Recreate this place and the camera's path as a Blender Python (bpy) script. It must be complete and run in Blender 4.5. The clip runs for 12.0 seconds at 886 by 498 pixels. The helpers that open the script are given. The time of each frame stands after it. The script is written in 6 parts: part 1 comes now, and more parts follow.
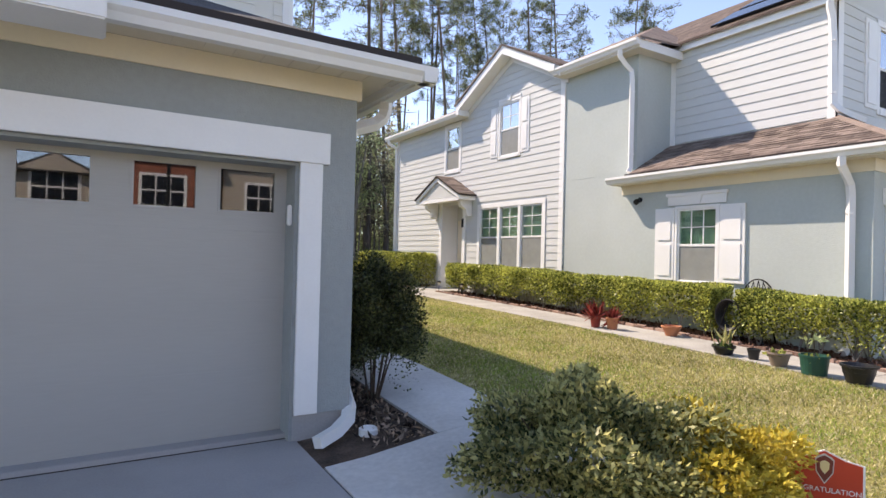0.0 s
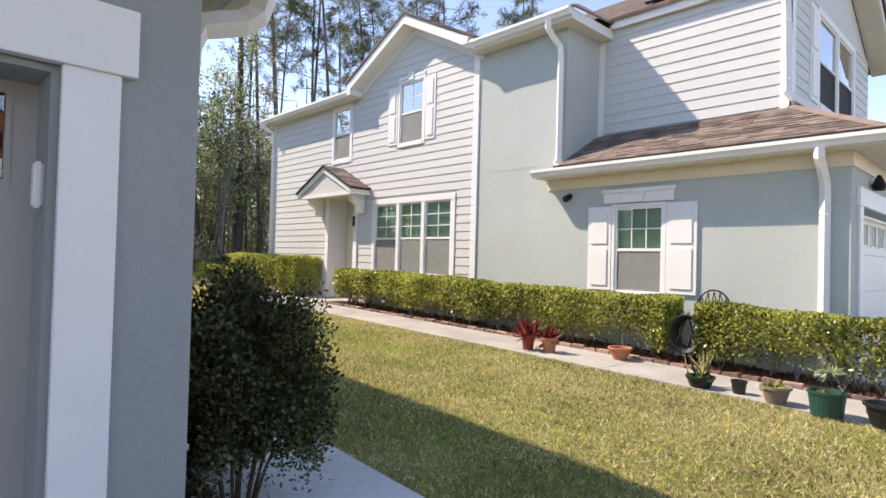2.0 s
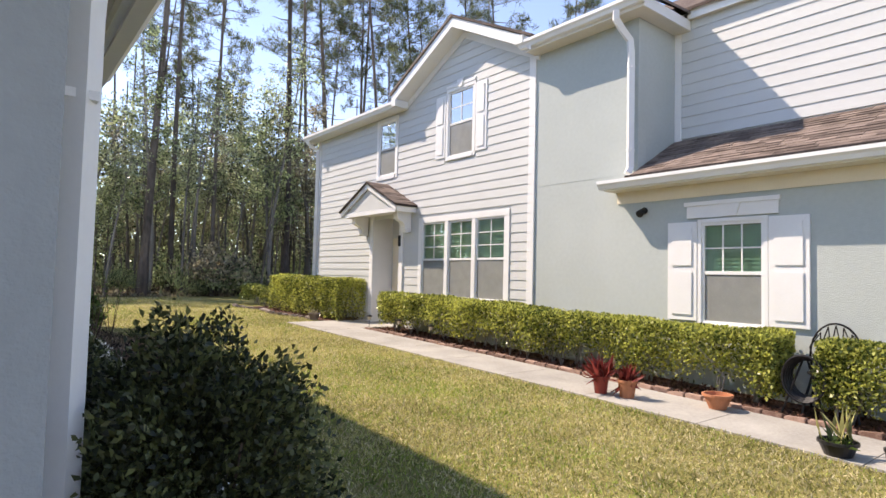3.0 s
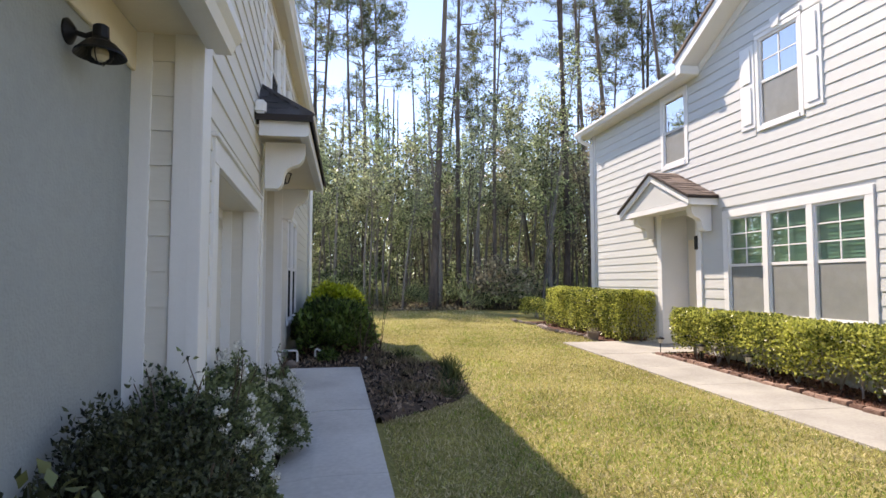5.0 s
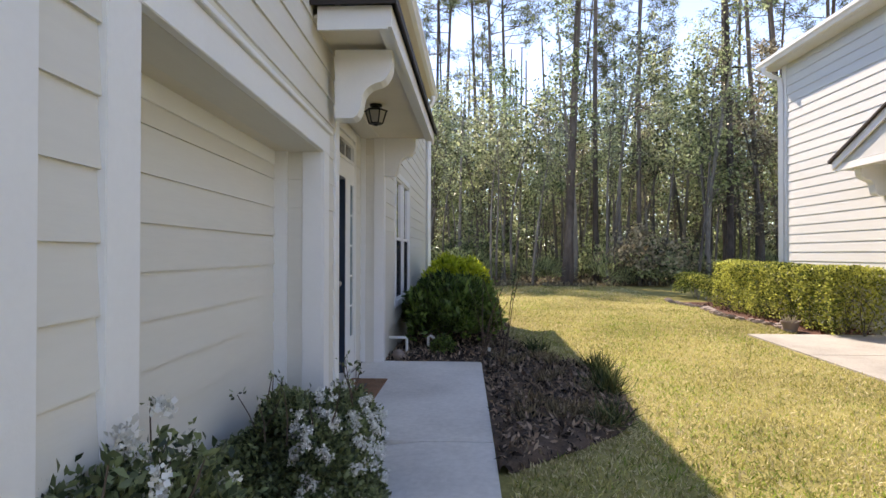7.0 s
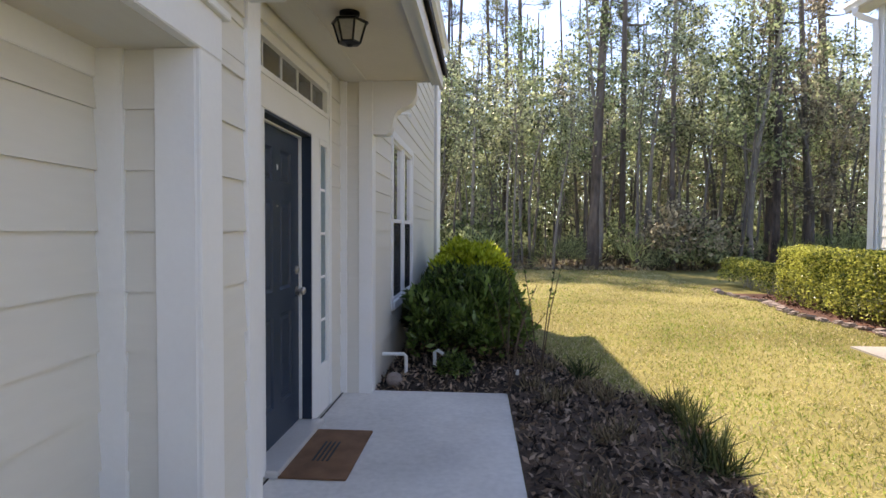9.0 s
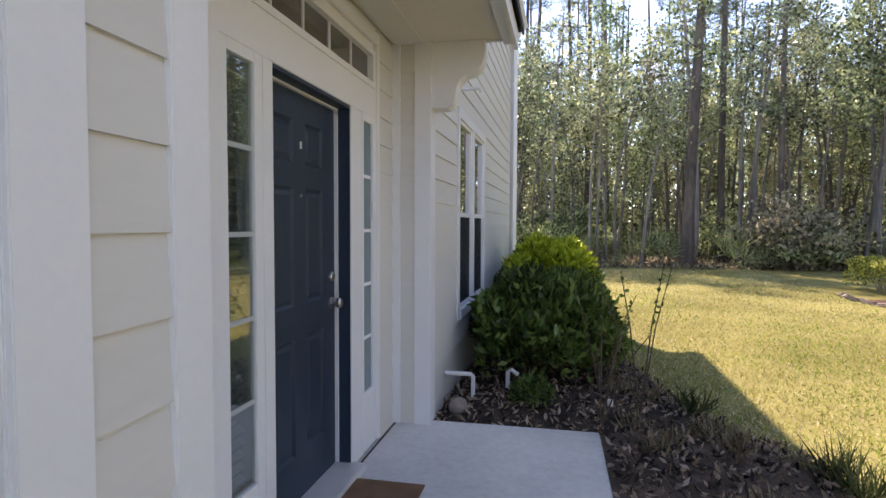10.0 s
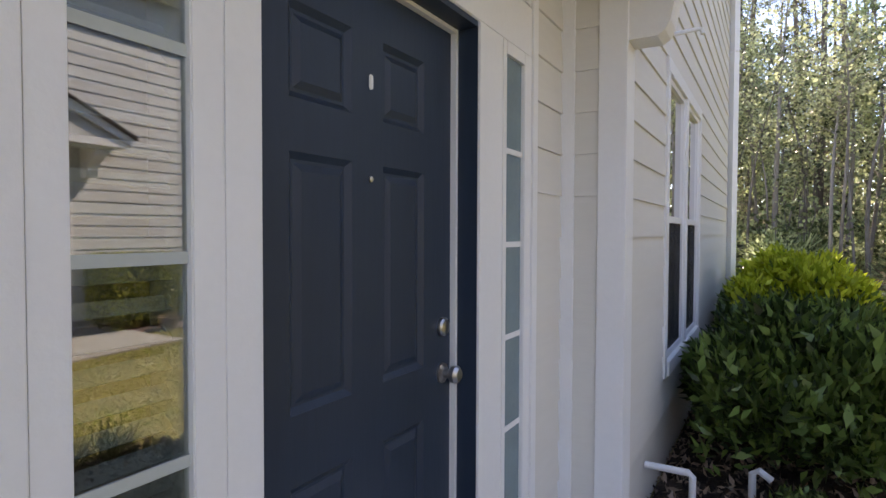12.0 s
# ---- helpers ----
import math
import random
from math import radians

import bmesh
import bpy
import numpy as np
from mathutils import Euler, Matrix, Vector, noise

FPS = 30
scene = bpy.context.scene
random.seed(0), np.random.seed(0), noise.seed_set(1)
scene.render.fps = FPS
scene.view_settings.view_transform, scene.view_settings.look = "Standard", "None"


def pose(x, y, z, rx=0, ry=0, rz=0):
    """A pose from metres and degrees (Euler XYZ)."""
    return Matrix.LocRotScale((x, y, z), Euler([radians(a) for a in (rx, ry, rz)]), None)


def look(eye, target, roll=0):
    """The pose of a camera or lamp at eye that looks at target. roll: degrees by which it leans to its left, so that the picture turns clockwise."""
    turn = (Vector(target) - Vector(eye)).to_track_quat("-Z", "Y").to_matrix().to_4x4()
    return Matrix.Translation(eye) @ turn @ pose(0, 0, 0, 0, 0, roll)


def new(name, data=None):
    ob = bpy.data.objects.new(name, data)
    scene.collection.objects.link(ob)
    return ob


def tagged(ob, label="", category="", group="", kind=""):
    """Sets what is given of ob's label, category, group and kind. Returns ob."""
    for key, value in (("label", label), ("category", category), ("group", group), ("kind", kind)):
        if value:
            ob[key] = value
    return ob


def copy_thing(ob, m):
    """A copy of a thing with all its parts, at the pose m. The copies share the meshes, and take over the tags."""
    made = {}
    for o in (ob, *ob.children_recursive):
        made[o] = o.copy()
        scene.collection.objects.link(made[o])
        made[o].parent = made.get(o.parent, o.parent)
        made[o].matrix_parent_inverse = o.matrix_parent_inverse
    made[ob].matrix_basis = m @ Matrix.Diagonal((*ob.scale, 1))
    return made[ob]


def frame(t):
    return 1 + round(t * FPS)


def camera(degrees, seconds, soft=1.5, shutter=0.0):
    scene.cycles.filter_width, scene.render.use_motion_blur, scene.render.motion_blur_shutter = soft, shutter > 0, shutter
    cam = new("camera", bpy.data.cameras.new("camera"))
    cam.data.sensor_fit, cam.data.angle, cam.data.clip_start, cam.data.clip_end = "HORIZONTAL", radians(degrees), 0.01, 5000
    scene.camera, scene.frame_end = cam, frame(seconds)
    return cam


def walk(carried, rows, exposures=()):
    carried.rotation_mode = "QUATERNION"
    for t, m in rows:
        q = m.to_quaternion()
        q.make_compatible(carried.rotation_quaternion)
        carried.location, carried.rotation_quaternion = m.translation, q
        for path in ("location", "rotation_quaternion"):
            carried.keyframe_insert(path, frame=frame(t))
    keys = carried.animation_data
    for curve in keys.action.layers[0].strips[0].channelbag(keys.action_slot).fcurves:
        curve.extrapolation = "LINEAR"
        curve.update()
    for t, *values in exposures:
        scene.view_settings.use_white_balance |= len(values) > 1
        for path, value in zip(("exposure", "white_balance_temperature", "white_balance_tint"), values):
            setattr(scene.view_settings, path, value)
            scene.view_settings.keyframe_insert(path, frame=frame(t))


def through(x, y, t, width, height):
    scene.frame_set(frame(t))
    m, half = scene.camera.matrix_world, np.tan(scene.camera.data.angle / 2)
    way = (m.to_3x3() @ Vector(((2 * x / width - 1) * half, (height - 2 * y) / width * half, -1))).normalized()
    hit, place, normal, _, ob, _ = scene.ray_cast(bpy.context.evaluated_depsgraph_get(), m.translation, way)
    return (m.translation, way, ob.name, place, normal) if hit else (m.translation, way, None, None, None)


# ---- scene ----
cam = camera(75.7, 12.0)
PATH = [
    (0, (-0.001, -0.12, 1.475), (1.041, 1.587, 1.498), 1.4),
    (0.5, (0.187, 0.384, 1.492), (1.347, 2.013, 1.515), 1.4),
    (1, (0.456, 0.896, 1.499), (1.742, 2.427, 1.521), 1.4),
    (1.5, (0.682, 1.41, 1.496), (2.029, 2.889, 1.517), 1.5),
    (2, (0.951, 1.895, 1.537), (2.328, 3.345, 1.575), 1.5),
    (2.5, (1.328, 2.342, 1.582), (2.667, 3.827, 1.653), 1.5),
    (4.5, (2.499, 3.814, 1.751), (3.13, 5.709, 1.864), 0.2),
    (5, (2.745, 4.227, 1.715), (3.084, 6.194, 1.831), 0.0),
    (5.5, (2.882, 4.743, 1.789), (2.986, 6.738, 1.881), 0.1),
    (6, (2.897, 5.22, 1.758), (2.849, 7.218, 1.835), 0.1),
    (6.5, (2.92, 5.759, 1.718), (2.83, 7.757, 1.771), 0.1),
    (7, (2.892, 6.237, 1.726), (2.785, 8.235, 1.743), 0.1),
    (9, (2.775, 8.208, 1.848), (2.631, 10.202, 1.782), 0.3),
    (9.5, (2.797, 8.736, 1.878), (2.573, 10.721, 1.791), 0.3),
    (10, (2.726, 9.17, 1.859), (2.314, 11.125, 1.772), 0.2),
    (10.5, (2.669, 9.589, 1.871), (2.108, 11.507, 1.778), 0.2),
    (11, (2.629, 9.965, 1.894), (1.91, 11.829, 1.805), 0.2),
    (11.5, (2.478, 10.299, 1.898), (1.63, 12.109, 1.828), 0.1),
    (12, (2.348, 10.646, 1.86), (1.344, 12.375, 1.802), 0.2),
]
walk(cam, [(t, look(eye, target, roll)) for t, eye, target, roll in PATH],
     [(0, 1.45, 7750, 20), (2.5, 1.49, 7750, 20), (4.5, 1.56, 7700, 20), (7, 1.76, 7900, 21), (9.5, 1.86, 7900, 23), (12, 2.06, 8000, 25)])

# ---- sky and sun ----
SUN = Vector((-1.0, 1.8, 2.3)).normalized()      # towards the sun
world = bpy.data.worlds.new("sky")
scene.world = world
world.use_nodes = True
wn = world.node_tree.nodes
sky = wn.new("ShaderNodeTexSky")
sky.sky_type = "NISHITA"
sky.sun_disc = False
sky.sun_elevation = math.asin(SUN.z)
sky.sun_rotation = math.atan2(SUN.x, SUN.y)
sky.air_density, sky.dust_density, sky.ozone_density = 1.0, 0.0, 1.2
sky.altitude = 3000
wn["Background"].inputs["Strength"].default_value = 0.15
world.node_tree.links.new(sky.outputs["Color"], wn["Background"].inputs["Color"])
sun = new("sun", bpy.data.lights.new("sun", "SUN"))
sun.data.energy, sun.data.angle, sun.data.color = 2.65, radians(0.55), (1.0, 0.955, 0.875)
sun.matrix_world = look(SUN * 60, (0, 0, 0))

# ---- materials ----
def mat(name, colour, rough=0.7, metal=0.0, scale=6.0, vary=0.12, fine=60.0, bump=0.0, bump_scale=80.0, stretch=(1, 1, 1), second=None, island=0.0, objects=0.0, spec=0.4):
    """A procedural surface: colour varied at two scales, with fine relief."""
    m = bpy.data.materials.new(name)
    m.use_nodes = True
    nt = m.node_tree
    n, l = nt.nodes, nt.links
    b = n["Principled BSDF"]
    b.inputs["Roughness"].default_value, b.inputs["Metallic"].default_value = rough, metal
    b.inputs["Specular IOR Level"].default_value = spec
    co = n.new("ShaderNodeTexCoord")
    mp = n.new("ShaderNodeMapping")
    mp.inputs["Scale"].default_value = stretch
    l.new(co.outputs["Object"], mp.inputs["Vector"])
    big, small = n.new("ShaderNodeTexNoise"), n.new("ShaderNodeTexNoise")
    big.inputs["Scale"].default_value, big.inputs["Detail"].default_value = scale, 5
    small.inputs["Scale"].default_value, small.inputs["Detail"].default_value = fine, 3
    l.new(mp.outputs[0], big.inputs["Vector"])
    l.new(mp.outputs[0], small.inputs["Vector"])
    add = n.new("ShaderNodeMath")
    add.operation = "MULTIPLY_ADD"
    l.new(small.outputs["Fac"], add.inputs[0])
    add.inputs[1].default_value = 0.5
    l.new(big.outputs["Fac"], add.inputs[2])
    last = add.outputs[0]
    for amount, node, out in ((island, "ShaderNodeNewGeometry", "Random Per Island"), (objects, "ShaderNodeObjectInfo", "Random")):
        if amount:
            g, a = n.new(node), n.new("ShaderNodeMath")
            a.operation = "MULTIPLY_ADD"
            l.new(g.outputs[out], a.inputs[0])
            a.inputs[1].default_value = amount
            l.new(last, a.inputs[2])
            s = n.new("ShaderNodeMath")
            s.operation = "SUBTRACT"
            l.new(a.outputs[0], s.inputs[0])
            s.inputs[1].default_value = amount / 2
            last = s.outputs[0]
    ramp = n.new("ShaderNodeValToRGB")
    ramp.color_ramp.elements[0].position, ramp.color_ramp.elements[1].position = 0.45, 1.05
    c = Vector(colour)
    d = Vector(second) if second else c * (1 + vary)
    ramp.color_ramp.elements[0].color = (*(c * (1 - vary)), 1)
    ramp.color_ramp.elements[1].color = (*d, 1)
    l.new(last, ramp.inputs["Fac"])
    l.new(ramp.outputs["Color"], b.inputs["Base Color"])
    if bump:
        t, u = n.new("ShaderNodeTexNoise"), n.new("ShaderNodeBump")
        t.inputs["Scale"].default_value, t.inputs["Detail"].default_value = bump_scale, 4
        u.inputs["Strength"].default_value, u.inputs["Distance"].default_value = bump, 0.01
        l.new(mp.outputs[0], t.inputs["Vector"])
        l.new(t.outputs["Fac"], u.inputs["Height"])
        l.new(u.outputs[0], b.inputs["Normal"])
    return m


def leaf_mat(name, dark, light, through=0.35, rough=0.5):
    """Foliage: colour varied from leaf to leaf, some light coming through."""
    m = mat(name, dark, rough, scale=1.2, vary=0.25, fine=9, second=light, island=0.7, objects=0.25, spec=0.35)
    n, l = m.node_tree.nodes, m.node_tree.links
    tr, mix = n.new("ShaderNodeBsdfTranslucent"), n.new("ShaderNodeMixShader")
    ramp = next(x for x in n if x.type == "VALTORGB")
    l.new(ramp.outputs["Color"], tr.inputs["Color"])
    mix.inputs["Fac"].default_value = through
    l.new(n["Principled BSDF"].outputs[0], mix.inputs[1])
    l.new(tr.outputs[0], mix.inputs[2])
    l.new(mix.outputs[0], n["Material Output"].inputs["Surface"])
    return m


def glass_mat(name, tint, gloss=1.0):
    """Window glass: clear pane with a mirror-like surface."""
    m = bpy.data.materials.new(name)
    m.use_nodes = True
    n, l = m.node_tree.nodes, m.node_tree.links
    n.remove(n["Principled BSDF"])
    tr, gl, mix, fr, pw, mul = (n.new("ShaderNode" + k) for k in ("BsdfTransparent", "BsdfGlossy", "MixShader", "LayerWeight", "Math", "Math"))
    tr.inputs["Color"].default_value = (*tint, 1)
    gl.inputs["Roughness"].default_value = 0.015
    fr.inputs["Blend"].default_value = 0.5
    pw.operation, mul.operation = "POWER", "MULTIPLY_ADD"
    pw.inputs[1].default_value = 3.0
    mul.inputs[1].default_value, mul.inputs[2].default_value = 0.8, gloss
    mul.use_clamp = True
    l.new(fr.outputs["Facing"], pw.inputs[0])
    l.new(pw.outputs[0], mul.inputs[0])
    l.new(mul.outputs[0], mix.inputs["Fac"])
    l.new(tr.outputs[0], mix.inputs[1])
    l.new(gl.outputs[0], mix.inputs[2])
    l.new(mix.outputs[0], n["Material Output"].inputs["Surface"])
    return m



def screen_mat(name, colour, holes):
    """Woven insect screen: part of the light goes through its mesh."""
    m = mat(name, colour, 0.8, vary=0.1)
    n, l = m.node_tree.nodes, m.node_tree.links
    tr, mix = n.new("ShaderNodeBsdfTransparent"), n.new("ShaderNodeMixShader")
    mix.inputs["Fac"].default_value = holes
    l.new(n["Principled BSDF"].outputs[0], mix.inputs[1])
    l.new(tr.outputs[0], mix.inputs[2])
    l.new(mix.outputs[0], n["Material Output"].inputs["Surface"])
    return m


# same stucco twice: shade put into this colour, sunlight into the neighbour's copy
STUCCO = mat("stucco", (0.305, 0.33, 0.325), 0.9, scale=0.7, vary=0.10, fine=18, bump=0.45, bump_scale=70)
LITSTUCCO = mat("sunlit_stucco", (0.44, 0.485, 0.465), 0.9, scale=0.7, vary=0.08, fine=18, bump=0.45, bump_scale=70)
SIDING = mat("siding", (0.565, 0.58, 0.565), 0.6, scale=2, vary=0.04, fine=40, bump=0.12, bump_scale=45, stretch=(0.15, 1, 1), objects=0.08)
# own house's siding, warm lawn bounce and extra lightness put into its cream colour
OWNSIDING = mat("bounce_warmed_siding", (0.665, 0.645, 0.585), 0.6, scale=2, vary=0.04, fine=40, bump=0.12, bump_scale=45, stretch=(0.15, 1, 1), objects=0.08)
WHITE = mat("white_trim", (0.775, 0.777, 0.763), 0.5, scale=3, vary=0.03, fine=50, bump=0.06)
CREAM = mat("cream_trim", (0.74, 0.67, 0.53), 0.6, scale=3, vary=0.04, fine=40, bump=0.05)
SOFFIT = mat("vinyl_soffit", (0.68, 0.63, 0.54), 0.5, scale=3, vary=0.05, fine=30)
GARAGE = mat("garage_door_paint", (0.385, 0.378, 0.35), 0.55, scale=1.5, vary=0.05, fine=50, bump=0.1, bump_scale=90, stretch=(0.1, 1, 1))
CONCRETE = mat("concrete", (0.37, 0.36, 0.35), 0.85, scale=1.4, vary=0.13, fine=70, bump=0.25, bump_scale=160)
WALKMAT = mat("pale_concrete", (0.565, 0.555, 0.525), 0.85, scale=1.1, vary=0.2, fine=24, bump=0.25, bump_scale=160)
PATHMAT = mat("worn_concrete", (0.35, 0.335, 0.30), 0.9, scale=1.6, vary=0.24, fine=30, bump=0.3, bump_scale=140)
SHINGLE = mat("brown_shingle", (0.125, 0.092, 0.077), 0.95, scale=4, vary=0.3, fine=150, bump=0.5, bump_scale=220, second=(0.24, 0.185, 0.155), objects=0.5)
DARKSH = mat("charcoal_shingle", (0.035, 0.034, 0.036), 0.95, scale=4, vary=0.3, fine=150, bump=0.5, bump_scale=220, second=(0.085, 0.082, 0.085), objects=0.4)
DRIP = mat("dark_drip_edge", (0.025, 0.017, 0.014), 0.6)
LAWN = mat("lawn", (0.15, 0.14, 0.04), 0.95, scale=0.55, vary=0.3, fine=45, second=(0.36, 0.325, 0.13), bump=1.0, bump_scale=70, spec=0.1)
MULCH = mat("bark_mulch", (0.038, 0.024, 0.017), 0.95, scale=5, vary=0.4, fine=60, second=(0.155, 0.105, 0.075), bump=1.0, bump_scale=50, island=0.5)
CHIPS = mat("bark_chip", (0.035, 0.022, 0.016), 0.9, scale=5, vary=0.4, fine=60, second=(0.38, 0.28, 0.205), island=1.2)
REDMULCH = mat("red_mulch", (0.06, 0.026, 0.018), 0.95, scale=5, vary=0.4, fine=60, second=(0.17, 0.08, 0.052), bump=1.0, bump_scale=50, island=0.5)
LITTER = mat("leaf_litter", (0.10, 0.075, 0.05), 0.95, scale=1.5, vary=0.4, fine=12, second=(0.30, 0.23, 0.15), bump=1.0, bump_scale=12)
NAVY = mat("navy_door_paint", (0.020, 0.035, 0.060), 0.42, scale=2, vary=0.15, fine=60, bump=0.05, bump_scale=70, stretch=(1, 1, 0.1))
NICKEL = mat("satin_nickel", (0.55, 0.53, 0.50), 0.28, 1.0, vary=0.03)
SILL = mat("pale_aluminium", (0.62, 0.61, 0.59), 0.5, 0.25, vary=0.08)
BLACK = mat("black_metal", (0.012, 0.012, 0.013), 0.45, 0.3, vary=0.1)
# dark colour for the sheets that stand in for unlit rooms
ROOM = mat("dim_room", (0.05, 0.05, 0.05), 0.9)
BLIND = mat("window_blind", (0.55, 0.56, 0.53), 0.6, vary=0.05)
SCREEN = screen_mat("insect_screen", (0.36, 0.37, 0.35), 0.45)
# blind coloured green to paint in the reflections on the glass
REFLECTBLIND = mat("blind_with_green_reflection", (0.30, 0.50, 0.37), 0.7, vary=0.15)
GLASS = glass_mat("window_glass", (0.84, 0.90, 0.86), 0.12)
SKYGLASS = glass_mat("reflecting_glass", (0.6, 0.63, 0.63), 0.50)
DARKPANE = mat("dark_garage_pane", (0.02, 0.021, 0.023), 0.4, vary=0.2, spec=0.25)
DARKSCREEN = screen_mat("black_insect_screen", (0.02, 0.02, 0.022), 0.35)
DOORGLASS = glass_mat("door_glass", (0.55, 0.57, 0.57), 0.16)
SIDEGLASS = glass_mat("sidelight_glass", (0.74, 0.79, 0.77), 0.22)
# muntins stand before the pane, the glass's dimming put into their grey
MUNTIN = mat("glass_dimmed_muntin", (0.44, 0.48, 0.45), 0.6, vary=0.05)
FROST = mat("frosted_glass", (0.16, 0.23, 0.25), 0.25, vary=0.1)
PINEBARK = mat("pine_bark", (0.06, 0.048, 0.042), 0.95, scale=2, vary=0.35, fine=14, second=(0.20, 0.165, 0.14), bump=1.0, bump_scale=12, stretch=(1, 1, 0.3), objects=0.3)
BARK = mat("grey_bark", (0.13, 0.115, 0.10), 0.95, scale=3, vary=0.3, fine=20, second=(0.30, 0.28, 0.25), bump=0.7, bump_scale=20, stretch=(1, 1, 0.3), objects=0.4)
TWIG = mat("brown_twig", (0.10, 0.07, 0.05), 0.9, vary=0.3)
GRASSMAT = leaf_mat("grass_blades", (0.24, 0.25, 0.065), (0.60, 0.56, 0.215), 0.38, 0.6)
PALEGRASS = leaf_mat("withered_grass", (0.40, 0.34, 0.17), (0.76, 0.67, 0.41), 0.35, 0.6)
FRESHGRASS = leaf_mat("fresh_grass", (0.15, 0.24, 0.03), (0.36, 0.46, 0.09), 0.35, 0.6)
STRAW = leaf_mat("dry_straw", (0.12, 0.09, 0.055), (0.34, 0.28, 0.17), 0.3)
TURF = leaf_mat("lily_turf", (0.035, 0.055, 0.02), (0.15, 0.18, 0.07), 0.3)
LAMPGLASS = mat("seeded_lamp_glass", (0.34, 0.33, 0.29), 0.2, vary=0.2)
NEEDLE = leaf_mat("pine_needles", (0.05, 0.07, 0.038), (0.21, 0.25, 0.13), 0.45)
SPRING = leaf_mat("spring_leaves", (0.11, 0.16, 0.065), (0.64, 0.73, 0.39), 0.54, 0.3)
OLIVE = leaf_mat("olive_leaves", (0.06, 0.085, 0.042), (0.57, 0.63, 0.37), 0.52, 0.3)
DRYLEAF = leaf_mat("dry_leaves", (0.18, 0.15, 0.10), (0.54, 0.49, 0.34), 0.42)
HEDGE = leaf_mat("hedge_leaves", (0.075, 0.115, 0.022), (0.62, 0.64, 0.16), 0.46, 0.3)
BOX = leaf_mat("dark_glossy_leaves", (0.025, 0.055, 0.014), (0.20, 0.31, 0.075), 0.3, 0.28)
# yellow new growth, sunlight added to it by a brighter leaf colour
TIPS = leaf_mat("sunlit_yellow_growth", (0.42, 0.52, 0.03), (0.72, 0.78, 0.09), 0.5, 0.4)
GREYLEAF = leaf_mat("grey_green_leaves", (0.03, 0.05, 0.022), (0.24, 0.29, 0.13), 0.3, 0.35)
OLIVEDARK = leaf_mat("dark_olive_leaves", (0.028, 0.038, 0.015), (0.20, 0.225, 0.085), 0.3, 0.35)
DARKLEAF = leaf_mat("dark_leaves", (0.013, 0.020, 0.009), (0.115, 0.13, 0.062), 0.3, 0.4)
VARIEG = leaf_mat("variegated_leaves", (0.06, 0.09, 0.03), (0.62, 0.58, 0.24), 0.4, 0.4)
YELLOW = leaf_mat("golden_leaves", (0.42, 0.30, 0.03), (0.72, 0.58, 0.10), 0.4, 0.4)
PETAL = leaf_mat("white_petals", (0.72, 0.72, 0.66), (0.9, 0.9, 0.86), 0.3)
REDLEAF = leaf_mat("red_leaves", (0.13, 0.02, 0.02), (0.32, 0.06, 0.05), 0.3)
TERRA = mat("terracotta", (0.42, 0.17, 0.085), 0.85, scale=8, vary=0.15, bump=0.1)
REDPOT = mat("red_glazed_clay", (0.30, 0.045, 0.03), 0.5, scale=8, vary=0.15)
TANPOT = mat("taupe_plastic", (0.22, 0.17, 0.14), 0.6, vary=0.1)
GREENPOT = mat("green_plastic", (0.012, 0.07, 0.05), 0.45, vary=0.1)
BLACKPOT = mat("black_plastic", (0.018, 0.018, 0.02), 0.4, vary=0.15)
BRICK = mat("brick", (0.20, 0.115, 0.085), 0.9, scale=9, vary=0.25, fine=70, bump=0.5, bump_scale=90, second=(0.40, 0.27, 0.21), objects=0.6)
STONE = mat("field_stone", (0.28, 0.23, 0.2), 0.9, scale=9, vary=0.25, fine=70, bump=0.6, bump_scale=40, objects=0.5)
COIR = mat("coir_mat", (0.24, 0.13, 0.075), 1.0, scale=6, vary=0.3, fine=160, bump=1.0, bump_scale=240)
PVC = mat("white_pvc", (0.75, 0.75, 0.73), 0.35, vary=0.03)
SIGNRED = mat("red_sign_print", (0.52, 0.045, 0.02), 0.4, vary=0.06)
SIGNDARK = mat("maroon_print", (0.16, 0.03, 0.025), 0.4, vary=0.06)
BULB = mat("clear_bulb", (0.6, 0.55, 0.42), 0.1, vary=0.05)
BRICKWALL = mat("red_brick_wall", (0.27, 0.10, 0.065), 0.9, scale=5, vary=0.2, fine=30)
TAN = mat("tan_siding", (0.42, 0.37, 0.31), 0.8, scale=3, vary=0.08)
ASPHALT = mat("asphalt", (0.05, 0.05, 0.052), 0.95, scale=1.5, vary=0.2, fine=120, bump=0.4, bump_scale=120)
SOLAR = mat("solar_glass", (0.012, 0.013, 0.018), 0.15, vary=0.1)

# ---- building helpers ----
def mesh_of(name, bm):
    me = bpy.data.meshes.new(name)
    bmesh.ops.recalc_face_normals(bm, faces=bm.faces)
    bm.to_mesh(me)
    bm.free()
    return me


def part(name, bm, material, parent, label="", at=None):
    """Links a bmesh as one mesh object under a thing or a part."""
    ob = new(name, mesh_of(name, bm))
    ob.data.materials.append(material)
    ob.parent = parent
    if at is not None:
        ob.matrix_basis = at
    return tagged(ob, label)


def solid(name, bm, material, label, category, kind="", group="", at=None):
    """A thing of one mesh."""
    return tagged(part(name, bm, material, None, at=at), label, category, group, kind)


def thing(name, m, label, category, kind="", group=""):
    """An empty at the base of a thing, to parent its parts."""
    ob = new(name)
    ob.empty_display_size = 0.1
    ob.matrix_basis = m
    return tagged(ob, label, category, group, kind)


